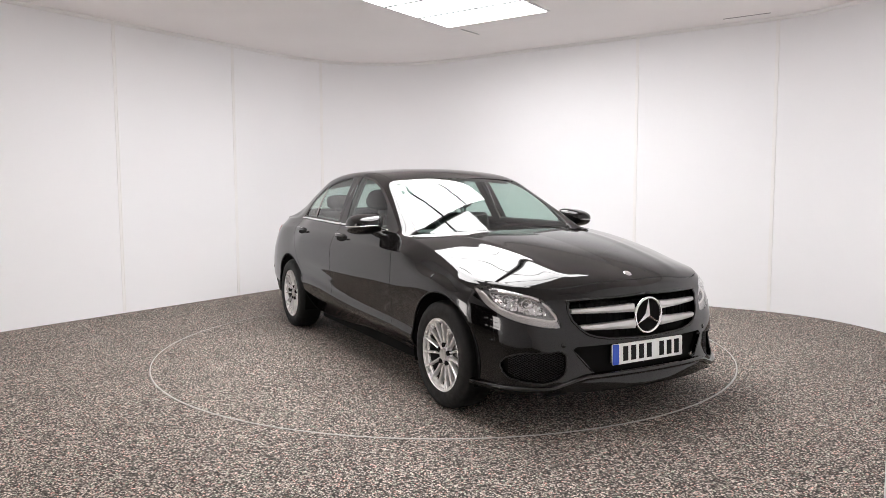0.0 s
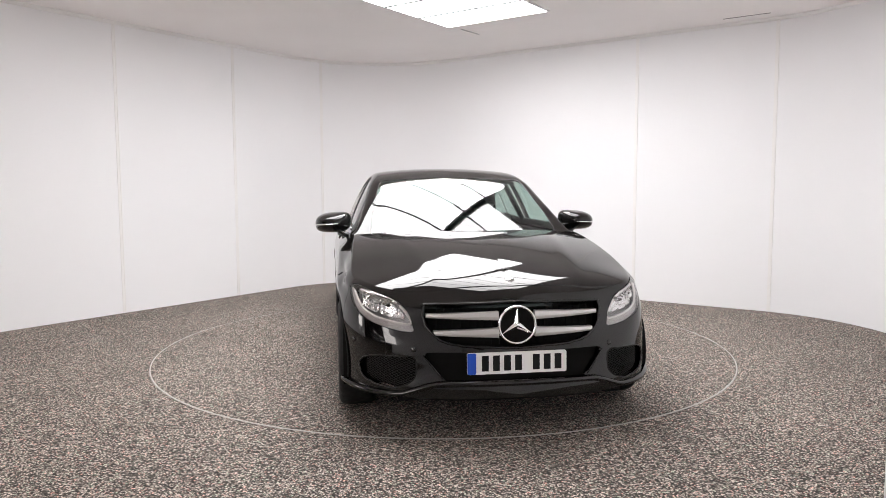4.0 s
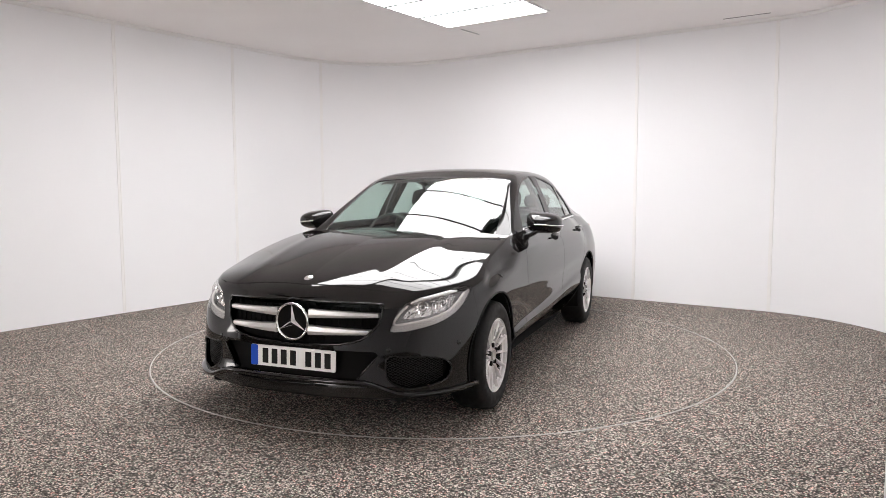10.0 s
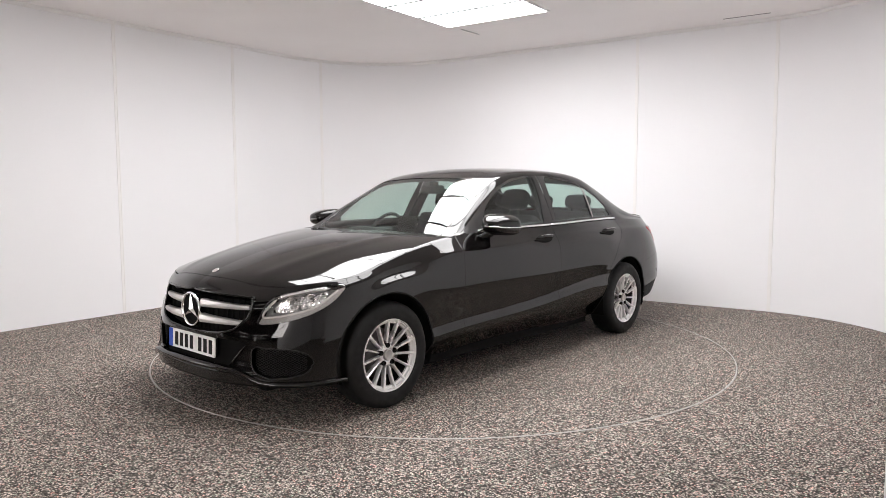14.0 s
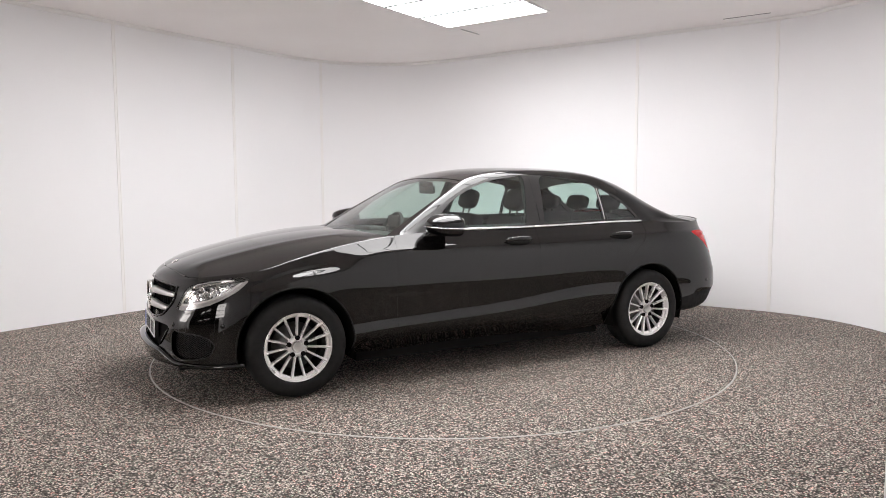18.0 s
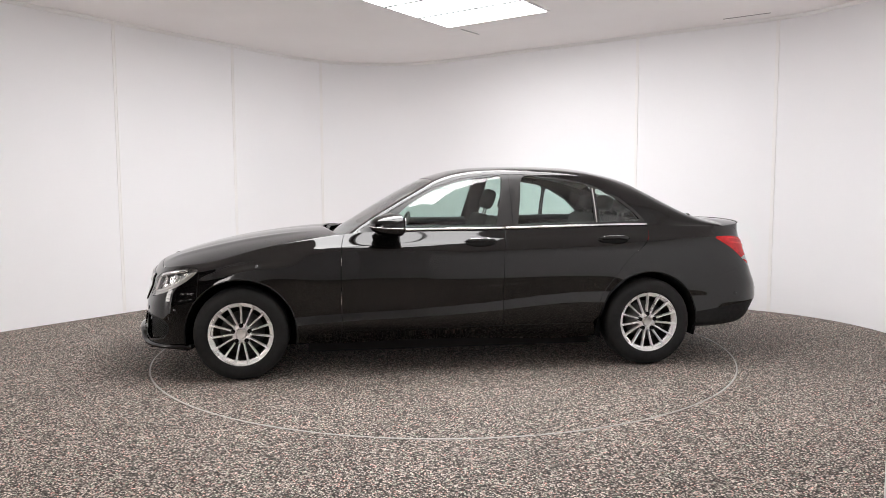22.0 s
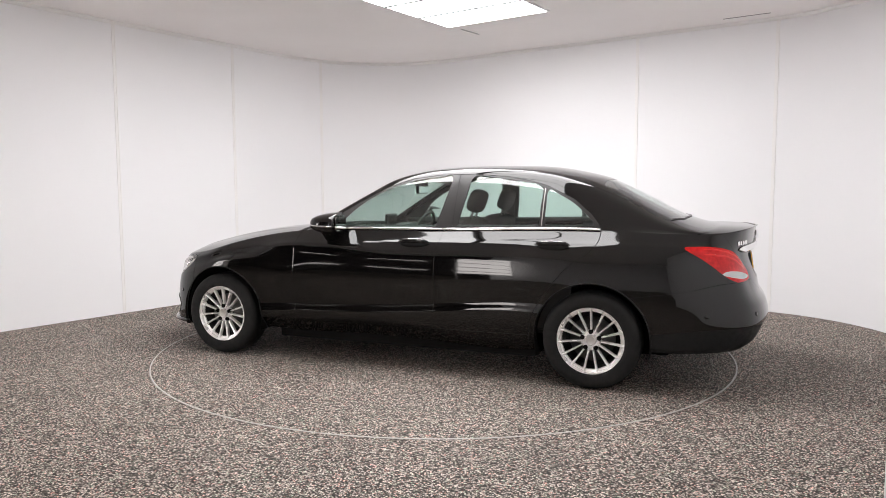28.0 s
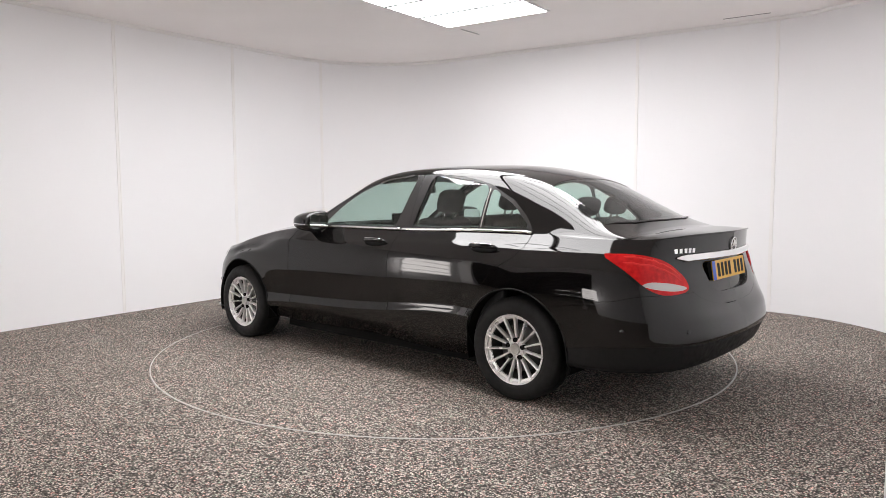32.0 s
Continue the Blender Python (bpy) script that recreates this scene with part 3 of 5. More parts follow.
def clip(patch, g):
    """The part of a patch where g(vertices) > 0, cut cleanly along g = 0."""
    v, n, faces = patch
    d = g(v)
    verts, norms, made, out = [], [], {}, []

    def old(i):
        if i not in made:
            made[i] = len(verts)
            verts.append(v[i]), norms.append(n[i])
        return made[i]

    def cut(i, j):
        key = (i, j) if i < j else (j, i)
        if key not in made:
            t = d[i] / (d[i] - d[j])
            made[key] = len(verts)
            q = n[i] + (n[j] - n[i]) * t
            verts.append(v[i] + (v[j] - v[i]) * t), norms.append(q / max(np.linalg.norm(q), 1e-9))
        return made[key]

    pos = d > 0
    for f in faces:
        c = sum(pos[i] for i in f)
        if c == len(f):
            out.append(tuple(old(i) for i in f))
        elif c:
            poly = []
            for a, b in zip(f, f[1:] + f[:1]):
                if pos[a]:
                    poly.append(old(a))
                if pos[a] != pos[b]:
                    poly.append(cut(a, b))
            if len(poly) > 2:
                out.append(tuple(poly))
    return (np.array(verts).reshape(-1, 3), np.array(norms).reshape(-1, 3), out)


def inside(pts, ax=(0, 2)):
    """A function: distance to a closed outline in two of the axes, above zero within it."""
    P = np.array(pts, float)
    Q = np.roll(P, -1, 0)

    def g(v):
        p = v[:, ax] if isinstance(ax, tuple) else v @ ax
        best, odd = np.full(len(p), 1e9), np.zeros(len(p), bool)
        for a, b in zip(P, Q):
            e = b - a
            t = np.clip(((p - a) @ e) / max(e @ e, 1e-12), 0, 1)
            best = np.minimum(best, np.hypot(*(p - a - t[:, None] * e).T))
            with np.errstate(divide="ignore", invalid="ignore"):
                hit = ((a[1] > p[:, 1]) != (b[1] > p[:, 1])) & (p[:, 0] < (b[0] - a[0]) * (p[:, 1] - a[1]) / (b[1] - a[1]) + a[0])
            odd ^= hit
        return np.where(odd, best, -best)

    return g


def curve_pts(pts, n=8, closed=False):
    """Rounds an outline by Catmull-Rom."""
    P = [np.array(p, float) for p in pts]
    m = len(P)
    out = []
    for i in range(m if closed else m - 1):
        p0 = P[(i - 1) % m] if closed or i else P[0]
        p1, p2 = P[i], P[(i + 1) % m]
        p3 = P[(i + 2) % m] if closed or i + 2 < m else P[-1]
        for t in np.arange(n) / n:
            out.append(0.5 * (2 * p1 + (p2 - p0) * t + (2 * p0 - 5 * p1 + 4 * p2 - p3) * t * t + (3 * p1 - p0 - 3 * p2 + p3) * t**3))
    if not closed:
        out.append(P[-1])
    return [tuple(p) for p in out]


def shrink(g, d):
    return lambda v: g(v) - d


def outside(g, d=0.0):
    return lambda v: -g(v) - d


def both(*gs):
    return lambda v: np.minimum.reduce([g(v) for g in gs])


def either(*gs):
    return lambda v: np.maximum.reduce([g(v) for g in gs])


def offset(patch, d):
    v, n, f = patch
    return v + n * d, n, f


def mirror(patch):
    v, n, f = patch
    k = np.array([1, -1, 1])
    return v * k, n * k, [tuple(reversed(q)) for q in f]


def join(*patches):
    vs, ns, fs, at = [], [], [], 0
    for v, n, f in patches:
        vs.append(v), ns.append(n)
        fs += [tuple(i + at for i in q) for q in f]
        at += len(v)
    return np.concatenate(vs), np.concatenate(ns), fs


def full(patch):
    return join(patch, mirror(patch))


def shell(name, patch, mat, parent, lip=0.010, label=""):
    """A panel: the patch with its outline folded inwards by lip."""
    v, n, faces = patch
    verts, norms, out = [tuple(p) for p in v], [tuple(p) for p in n], list(faces)
    if lip:
        count = {}
        for f in faces:
            for a, b in zip(f, f[1:] + f[:1]):
                key = (a, b) if a < b else (b, a)
                count.setdefault(key, []).append((a, b))
        down = {}
        for key, uses in count.items():
            if len(uses) == 1:
                a, b = uses[0]
                if abs(v[a][1]) < 1e-4 and abs(v[b][1]) < 1e-4:
                    continue
                for i in (a, b):
                    if i not in down:
                        down[i] = len(verts)
                        verts.append(tuple(v[i] - n[i] * lip)), norms.append(tuple(n[i]))
                out.append((b, a, down[a], down[b]))
    ob = mesh_object(name, verts, out, mat, parent, True, norms)
    if label:
        ob["label"] = label
    return ob

CAR = tagged(new("car"), "black four-door saloon car with silver alloy wheels on a turntable", "car")
CAR_AT = (0.062, 0.035)

GAP = 0.0026
HUB_Z, AXLE, TYRE_R = 0.312, 1.42, 0.312
ARCH_R = 0.362
MIRROR_Y = Matrix.Diagonal((1, -1, 1, 1))


def arch(v):
    """Above zero outside both wheel arches."""
    r = [np.hypot(v[:, 0] - s * AXLE, v[:, 2] - HUB_Z) - ARCH_R for s in (1, -1)]
    return np.where(v[:, 1] > 0.5, np.minimum(*r), 1.0)


def half_x(keys, values, sign=1):
    """Above zero ahead of (or behind) an upright seam x = f(z)."""
    f = spline(keys, values)
    return lambda v: sign * (v[:, 0] - f(v[:, 2]))


def half_z(keys, values, sign=1):
    """Above zero over (or under) a lengthwise seam z = f(x)."""
    f = spline(keys, values)
    return lambda v: sign * (v[:, 2] - f(v[:, 0]))


J = {x: int(np.argmin(np.abs(BELT[:, 0] - x))) for x in (COWL, DECK)}
SIDE_PATCH = clip(cells(0, NS - 1, 0, ROW_SIDE), arch)
BONNET_PATCH = cells(0, J[COWL] - 1, ROW_SIDE, NR - 1)
HOUSE_PATCH = cells(J[COWL], J[DECK], ROW_SIDE, NR - 1)
BOOT_PATCH = cells(J[DECK], NS - 1, ROW_SIDE, NR - 1)

FRONT_AX = np.array([[-0.77, 0.0], [0.64, 0.0], [0.0, 1.0]])
REAR_AX = np.array([[-0.8, 0.0], [-0.6, 0.0], [0.0, 1.0]])

# Outlines of the lamps and openings, on the body's surface.
LAMP_LINE = curve_pts([(-1.256, 0.545), (-1.189, 0.546), (-1.103, 0.562), (-1.014, 0.585), (-0.924, 0.619), (-0.843, 0.664), (-0.79, 0.712), (-0.778, 0.738), (-0.80, 0.75), (-0.86, 0.75), (-0.947, 0.737), (-1.035, 0.722), (-1.109, 0.704), (-1.170, 0.68), (-1.216, 0.631), (-1.244, 0.578)], 6, True)
FOG_LINE = curve_pts([(-1.279, 0.413), (-1.194, 0.416), (-1.077, 0.412), (-0.985, 0.386), (-0.958, 0.345), (-1.0, 0.285), (-1.11, 0.262), (-1.196, 0.256), (-1.27, 0.29), (-1.291, 0.336)], 6, True)
GRILLE_LINE = curve_pts([(0.0, 0.463), (0.22, 0.472), (0.365, 0.496), (0.445, 0.555), (0.473, 0.63), (0.466, 0.668), (0.43, 0.68), (0.0, 0.692)], 6) + [(-0.05, 0.692), (-0.05, 0.463)]
INTAKE_LINE = curve_pts([(0.0, 0.283), (0.2, 0.284), (0.33, 0.29), (0.375, 0.312), (0.425, 0.37), (0.468, 0.422), (0.462, 0.438), (0.42, 0.444), (0.2, 0.446), (0.0, 0.446)], 6) + [(-0.05, 0.446), (-0.05, 0.283)]
TAIL_AT = [(-1.961, 0.797, 0.904), (-2.021, 0.773, 0.913), (-2.107, 0.74, 0.912), (-2.185, 0.697, 0.90), (-2.249, 0.628, 0.868), (-2.293, 0.543, 0.802), (-2.323, 0.52, 0.75), (-2.332, 0.536, 0.712), (-2.313, 0.617, 0.70), (-2.262, 0.721, 0.706), (-2.203, 0.767, 0.738), (-2.148, 0.785, 0.782), (-2.07, 0.797, 0.838)]
REVERSE_AT = [(-2.177, 0.779, 0.752), (-2.21, 0.748, 0.768), (-2.27, 0.67, 0.762), (-2.317, 0.556, 0.737), (-2.328, 0.535, 0.722), (-2.315, 0.592, 0.714), (-2.278, 0.686, 0.72), (-2.216, 0.758, 0.736)]
TAIL_LINE = curve_pts([tuple(np.array(p) @ REAR_AX) for p in TAIL_AT], 5, True)
REVERSE_MID = np.mean(REVERSE_AT, 0)
REVERSE_LINE = curve_pts([tuple((REVERSE_MID + (np.array(p) - REVERSE_MID) * 0.97) @ REAR_AX) for p in REVERSE_AT], 5, True)


def front_zone(v):
    return v[:, 0] - 1.5


def rear_zone(v):
    return -1.5 - v[:, 0]


in_lamp = both(inside(LAMP_LINE, FRONT_AX), front_zone, lambda v: v[:, 1] - 0.3)
in_fog = both(inside(FOG_LINE, FRONT_AX), front_zone, lambda v: v[:, 1] - 0.3)
in_grille = both(inside(GRILLE_LINE, (1, 2)), front_zone)
in_intake = both(inside(INTAKE_LINE, (1, 2)), front_zone)
in_tail = both(inside(TAIL_LINE, REAR_AX), rear_zone, lambda v: v[:, 1] - 0.3)
in_reverse = both(inside(REVERSE_LINE, REAR_AX), rear_zone, lambda v: v[:, 1] - 0.3)

# Seams between the panels.
bumper_seam = half_x([0.2, 0.55, 0.70, 0.8], [1.715, 1.70, 1.69, 1.66])
door_seam_a = half_x([0.2, 0.40, 0.64, 0.87, 0.95, 1.0], [0.765, 0.755, 0.758, 0.752, 0.738, 0.70])
door_seam_b = half_x([0.2, 0.391, 0.82, 0.98], [-0.345, -0.352, -0.366, -0.392])
door_seam_c = half_x([0.2, 0.42, 0.56, 0.64, 0.795, 0.87, 0.95, 1.05], [-0.99, -1.03, -1.099, -1.157, -1.293, -1.40, -1.452, -1.46])
sill_seam = half_z([-1.2, 0.8], [0.312, 0.306])
rear_bumper_seam = half_z([-2.6, -2.30, -2.2, -2.0, -1.75, -1.4], [0.655, 0.70, 0.694, 0.65, 0.61, 0.56], -1)
LID_LINE = curve_pts([(0.0, 0.605), (0.2, 0.612), (0.33, 0.632), (0.44, 0.668), (0.50, 0.71), (0.535, 0.76), (0.56, 0.81), (0.625, 0.868), (0.645, 0.93), (0.645, 1.0)], 6) + [(0.645, 1.3), (-0.05, 1.3), (-0.05, 0.605)]
in_lid = both(inside(LID_LINE, (1, 2)), lambda v: -2.10 - v[:, 0])
in_plate_bay = both(inside(curve_pts([(0.0, 0.672), (0.2, 0.68), (0.29, 0.71), (0.325, 0.78), (0.315, 0.855), (0.0, 0.858)], 6) + [(-0.05, 0.858), (-0.05, 0.672)], (1, 2)), rear_zone)

no_lamp, no_tail = outside(in_lamp, GAP), outside(in_tail, GAP)

# ---- front bumper, with the panel over the grille ----
nose_cut = spline([0.0, 0.11, 0.315, 0.45, 0.56, 0.63, 0.8], [2.06, 2.056, 2.03, 2.002, 1.962, 1.925, 1.8])


def ahead(v):
    return v[:, 0] - nose_cut(np.abs(v[:, 1]))


front = clip(SIDE_PATCH, both(bumper_seam, front_zone))
fog_patch, grille_patch, intake_patch = clip(front, in_fog), clip(front, in_grille), clip(front, in_intake)
lamp_patch = clip(clip(SIDE_PATCH, front_zone), in_lamp)
skin = front
for hole in (in_fog, in_grille, in_intake, in_lamp):
    skin = clip(skin, outside(hole, GAP if hole is in_lamp else 0.0))
brow = clip(clip(BONNET_PATCH, both(ahead, lambda v: 0.66 - v[:, 1])), shrink(ahead, GAP))
shell("front_bumper", full(join(skin, brow)), PAINT, CAR, 0.016)
shell("bonnet", full(clip(BONNET_PATCH, lambda v: -ahead(v) - 0.005)), PAINT, CAR, 0.014)
for name, patch, depth in (("intake_mesh", intake_patch, -0.035), ("grille_backing", grille_patch, -0.05)):
    shell(name, full(offset(patch, depth)), SHADOW_GAP, CAR, 0.0)

# ---- sides ----
fender = clip(SIDE_PATCH, both(lambda v: -bumper_seam(v) - GAP, shrink(door_seam_a, GAP)))
fender = clip(fender, no_lamp)
front_door = clip(clip(SIDE_PATCH, both(lambda v: -door_seam_a(v) - GAP, shrink(door_seam_b, GAP))), shrink(sill_seam, GAP))
rear_door = clip(clip(SIDE_PATCH, both(lambda v: -door_seam_b(v) - GAP, shrink(door_seam_c, GAP))), shrink(sill_seam, GAP))
sill = clip(SIDE_PATCH, both(lambda v: -door_seam_a(v) - GAP, door_seam_c, lambda v: -sill_seam(v)))
quarter = clip(SIDE_PATCH, both(lambda v: -door_seam_c(v) - GAP, either(lambda v: -rear_bumper_seam(v) - GAP, lambda v: v[:, 0] + AXLE)))
quarter = clip(clip(quarter, no_tail), outside(in_lid, GAP))
rear_bumper = clip(clip(SIDE_PATCH, both(lambda v: -1.45 - v[:, 0], rear_bumper_seam)), no_tail)
rear_bumper = clip(rear_bumper, outside(in_lid, GAP))
lid_back = clip(clip(SIDE_PATCH, shrink(in_lid, 0.0)), no_tail)
lid_back, bay = clip(lid_back, outside(in_plate_bay)), clip(lid_back, in_plate_bay)

# ---- greenhouse ----
GLASS_BOTTOM = [(0.70, 0.968), (0.345, 0.982), (-0.4, 1.007), (-1.0, 1.018), (-1.46, 1.024)]
DLO_LINE = [(0.60, 0.94), (0.63, 0.99), (0.50, 1.064), (0.31, 1.172), (0.11, 1.278), (-0.10, 1.343), (-0.30, 1.368), (-0.56, 1.371), (-0.80, 1.352), (-0.95, 1.325), (-1.075, 1.293), (-1.27, 1.2), (-1.385, 1.105), (-1.435, 1.045), (-1.455, 1.0), (-1.455, 0.94)]
FRONT_PANE = curve_pts([(0.46, 0.983), (0.30, 1.145), (0.11, 1.256), (-0.10, 1.325), (-0.30, 1.352), (-0.395, 1.356), (-0.372, 1.2), (-0.325, 1.009)], 5)
REAR_PANE = curve_pts([(-0.485, 1.012), (-0.52, 1.2), (-0.555, 1.352), (-0.70, 1.347), (-0.90, 1.318), (-1.045, 1.28), (-1.052, 1.15), (-1.055, 1.026)], 5)
QUARTER_PANE = curve_pts([(-1.09, 1.026), (-1.088, 1.15), (-1.095, 1.262), (-1.17, 1.228), (-1.27, 1.172), (-1.36, 1.095), (-1.41, 1.04), (-1.40, 1.03)], 5)
SCREEN = curve_pts([(0.835, 0.0), (0.82, 0.3), (0.78, 0.54), (0.74, 0.645), (0.60, 0.643), (0.40, 0.612), (0.20, 0.572), (0.11, 0.545), (0.10, 0.50), (0.105, 0.3), (0.115, 0.0)], 5) + [(0.115, -0.05), (0.835, -0.05)]
REAR_SCREEN = curve_pts([(-1.44, 0.0), (-1.425, 0.30), (-1.44, 0.48), (-1.50, 0.525), (-1.65, 0.562), (-1.80, 0.595), (-1.86, 0.59), (-1.93, 0.35), (-1.955, 0.0)], 5) + [(-1.955, -0.05), (-1.44, -0.05)]


def flank(v):
    """Above zero on the side faces of the greenhouse."""
    return v[:, 1] - np.interp(v[:, 0], [-2.1, -1.5, -1.1, 0.1, 0.3, 0.5, 0.76], [0.62, 0.585, 0.57, 0.575, 0.62, 0.66, 0.70])


in_dlo = both(inside(DLO_LINE, (0, 2)), flank)
in_fp, in_rp, in_qp = (both(inside(p, (0, 2)), flank) for p in (FRONT_PANE, REAR_PANE, QUARTER_PANE))
in_screen, in_rear = inside(SCREEN, (0, 1)), inside(REAR_SCREEN, (0, 1))

house = clip(clip(clip(HOUSE_PATCH, outside(in_dlo)), outside(in_screen, 0.004)), outside(in_rear, 0.004))
roof_cut = both(lambda v: 0.555 - v[:, 1], lambda v: v[:, 0] + 1.62, lambda v: 0.35 - v[:, 0])
roof = clip(house, shrink(roof_cut, 0.002))
rest = clip(house, lambda v: -roof_cut(v) - 0.002)
pillar_a, pillar_c = clip(rest, lambda v: v[:, 0] + 0.9), clip(rest, lambda v: -0.9 - v[:, 0])
cowl_patch = clip(pillar_a, both(lambda v: 0.69 - v[:, 1], lambda v: v[:, 0] - 0.735))
pillar_a = clip(pillar_a, lambda v: -both(lambda v: 0.69 - v[:, 1], lambda v: v[:, 0] - 0.735)(v))
shell("roof", full(roof), PAINT, CAR, 0.008)
shell("cowl", full(cowl_patch), PLASTIC, CAR, 0.0, "matt black cowl below the windscreen")
lid_deck = clip(BOOT_PATCH, lambda v: 0.645 - GAP - v[:, 1])
deck_rim = clip(BOOT_PATCH, lambda v: v[:, 1] - 0.645)
shell("boot_lid", full(join(lid_back, lid_deck)), PAINT, CAR, 0.030)
shell("plate_recess", full(offset(bay, -0.026)), PAINT, CAR, 0.0)
valance_line = half_z([-2.6, -2.3, -2.1, -1.85, -1.6], [0.43, 0.43, 0.415, 0.385, 0.36], -1)
shell("rear_bumper", full(clip(rear_bumper, lambda v: -valance_line(v))), PAINT, CAR, 0.014)
shell("rear_valance", full(offset(clip(rear_bumper, valance_line), -0.004)), VALANCE, CAR, 0.0, "matt black lower rear valance")
shell("windscreen", full(offset(clip(HOUSE_PATCH, in_screen), -0.003)), GLASS, CAR, 0.0, "tinted laminated windscreen")
shell("rear_screen", full(offset(clip(HOUSE_PATCH, in_rear), -0.003)), GLASS, CAR, 0.0, "tinted rear window")
band = clip(clip(HOUSE_PATCH, outside(in_screen)), shrink(in_screen, -0.02))
shell("screen_seal", full(offset(band, -0.002)), GLOSS_BLACK, CAR, 0.0)
shell("headlining", full(offset(clip(HOUSE_PATCH, both(lambda v: 0.53 - v[:, 1], lambda v: v[:, 0] + 1.40, lambda v: 0.09 - v[:, 0])), -0.035)), LINING, CAR, 0.0)

surround = clip(clip(clip(clip(HOUSE_PATCH, in_dlo), outside(in_fp)), outside(in_rp)), outside(in_qp))
PANELS = {}
for side, keep in (("left", lambda p: p), ("right", mirror)):
    shell("fender", keep(fender), PAINT, CAR)
    d = PANELS["front_door", side] = shell("front_door", keep(front_door), PAINT, CAR)
    e = PANELS["rear_door", side] = shell("rear_door", keep(rear_door), PAINT, CAR)
    shell("sill", keep(sill), PAINT, CAR, 0.0)
    shell("quarter_panel", keep(join(quarter, pillar_c, deck_rim)), PAINT, CAR, 0.008)
    shell("pillar_frame", keep(pillar_a), PAINT, CAR, 0.006)
    fs = clip(surround, lambda v: v[:, 0] + 0.447)
    rs = clip(surround, lambda v: -0.453 - v[:, 0])
    shell("window_frame", keep(offset(fs, -0.003)), FRAME_BLACK, d, 0.0, "satin black window frame")
    shell("window_frame", keep(offset(rs, -0.003)), FRAME_BLACK, e, 0.0, "satin black window frame")
    shell("window_pane", keep(offset(clip(HOUSE_PATCH, in_fp), -0.008)), GLASS, d, 0.0, "green-tinted glass")
    shell("window_pane", keep(offset(clip(HOUSE_PATCH, in_rp), -0.008)), GLASS, e, 0.0, "green-tinted glass")
    shell("quarter_window", keep(offset(clip(HOUSE_PATCH, in_qp), -0.008)), GLASS, CAR, 0.0, "small green-tinted corner window")


# ---- swept strips on the surface ----
def sweep(path, w, h, ups, taper=0.0):
    """A bmesh strip with a rounded section along 3D points; w lies along ups (a list of directions), h stands out."""
    P = [Vector(p) for p in path]
    n = len(P)
    bm = bmesh.new()
    rings = []
    for i in range(n):
        d = (P[min(i + 1, n - 1)] - P[max(i - 1, 0)]).normalized()
        up = Vector(ups[i] if isinstance(ups, list) else ups)
        up = (up - d * up.dot(d)).normalized()
        out = d.cross(up)
        k = 1.0
        if taper:
            k = min(1.0, 0.15 + min(i, n - 1 - i) / max(1, taper * n))
        ring = []
        for a, b in ((-0.5, -0.3), (-0.5, 0.2), (-0.3, 0.5), (0.3, 0.5), (0.5, 0.2), (0.5, -0.3), (0.3, -0.5), (-0.3, -0.5)):
            ring.append(bm.verts.new(P[i] + up * (a * w * k) + out * (b * h * k)))
        rings.append(ring)
    for a, b in zip(rings, rings[1:]):
        for i in range(8):
            bm.faces.new((a[i], a[(i + 1) % 8], b[(i + 1) % 8], b[i]))
    bm.faces.new(rings[0])
    bm.faces.new(list(reversed(rings[-1])))
    return bm


def flipped(bm, s):
    """Mirrors a bmesh to the car's right side when s is -1."""
    if s < 0:
        bmesh.ops.transform(bm, matrix=MIRROR_Y, verts=bm.verts)
        bmesh.ops.reverse_faces(bm, faces=bm.faces)
    return bm


GRID_FLAT, GRID_NF = GRID.reshape(-1, 3), GRID_N.reshape(-1, 3)


def on_body(x=None, y=None, z=None, lift=0.0, near=None):
    """The point of the left half's surface that best meets the coordinates given, lifted outwards."""
    d = np.zeros(len(GRID_FLAT))
    for i, c in enumerate((x, y, z)):
        if c is not None:
            d = d + (GRID_FLAT[:, i] - c) ** 2
    if near is not None:
        d = d + 0.02 * ((GRID_FLAT - np.array(near)) ** 2).sum(1)
    k = np.argsort(d)[:6]
    w = 1 / (d[k] + 1e-6)
    p, n = (GRID_FLAT[k] * w[:, None]).sum(0) / w.sum(), (GRID_NF[k] * w[:, None]).sum(0)
    n = n / np.linalg.norm(n)
    return Vector(p + n * lift), Vector(n)


def belt_path(x0, x1, n, dz=0.0, lift=0.004):
    out = []
    xs = BELT[:, 0]
    order = np.argsort(xs)
    for x in np.linspace(x0, x1, n):
        y = float(np.interp(x, xs[order], BELT[order, 1]))
        z = float(np.interp(x, xs[order], BELT[order, 2]))
        out.append((x, y + lift, z + dz))
    return out


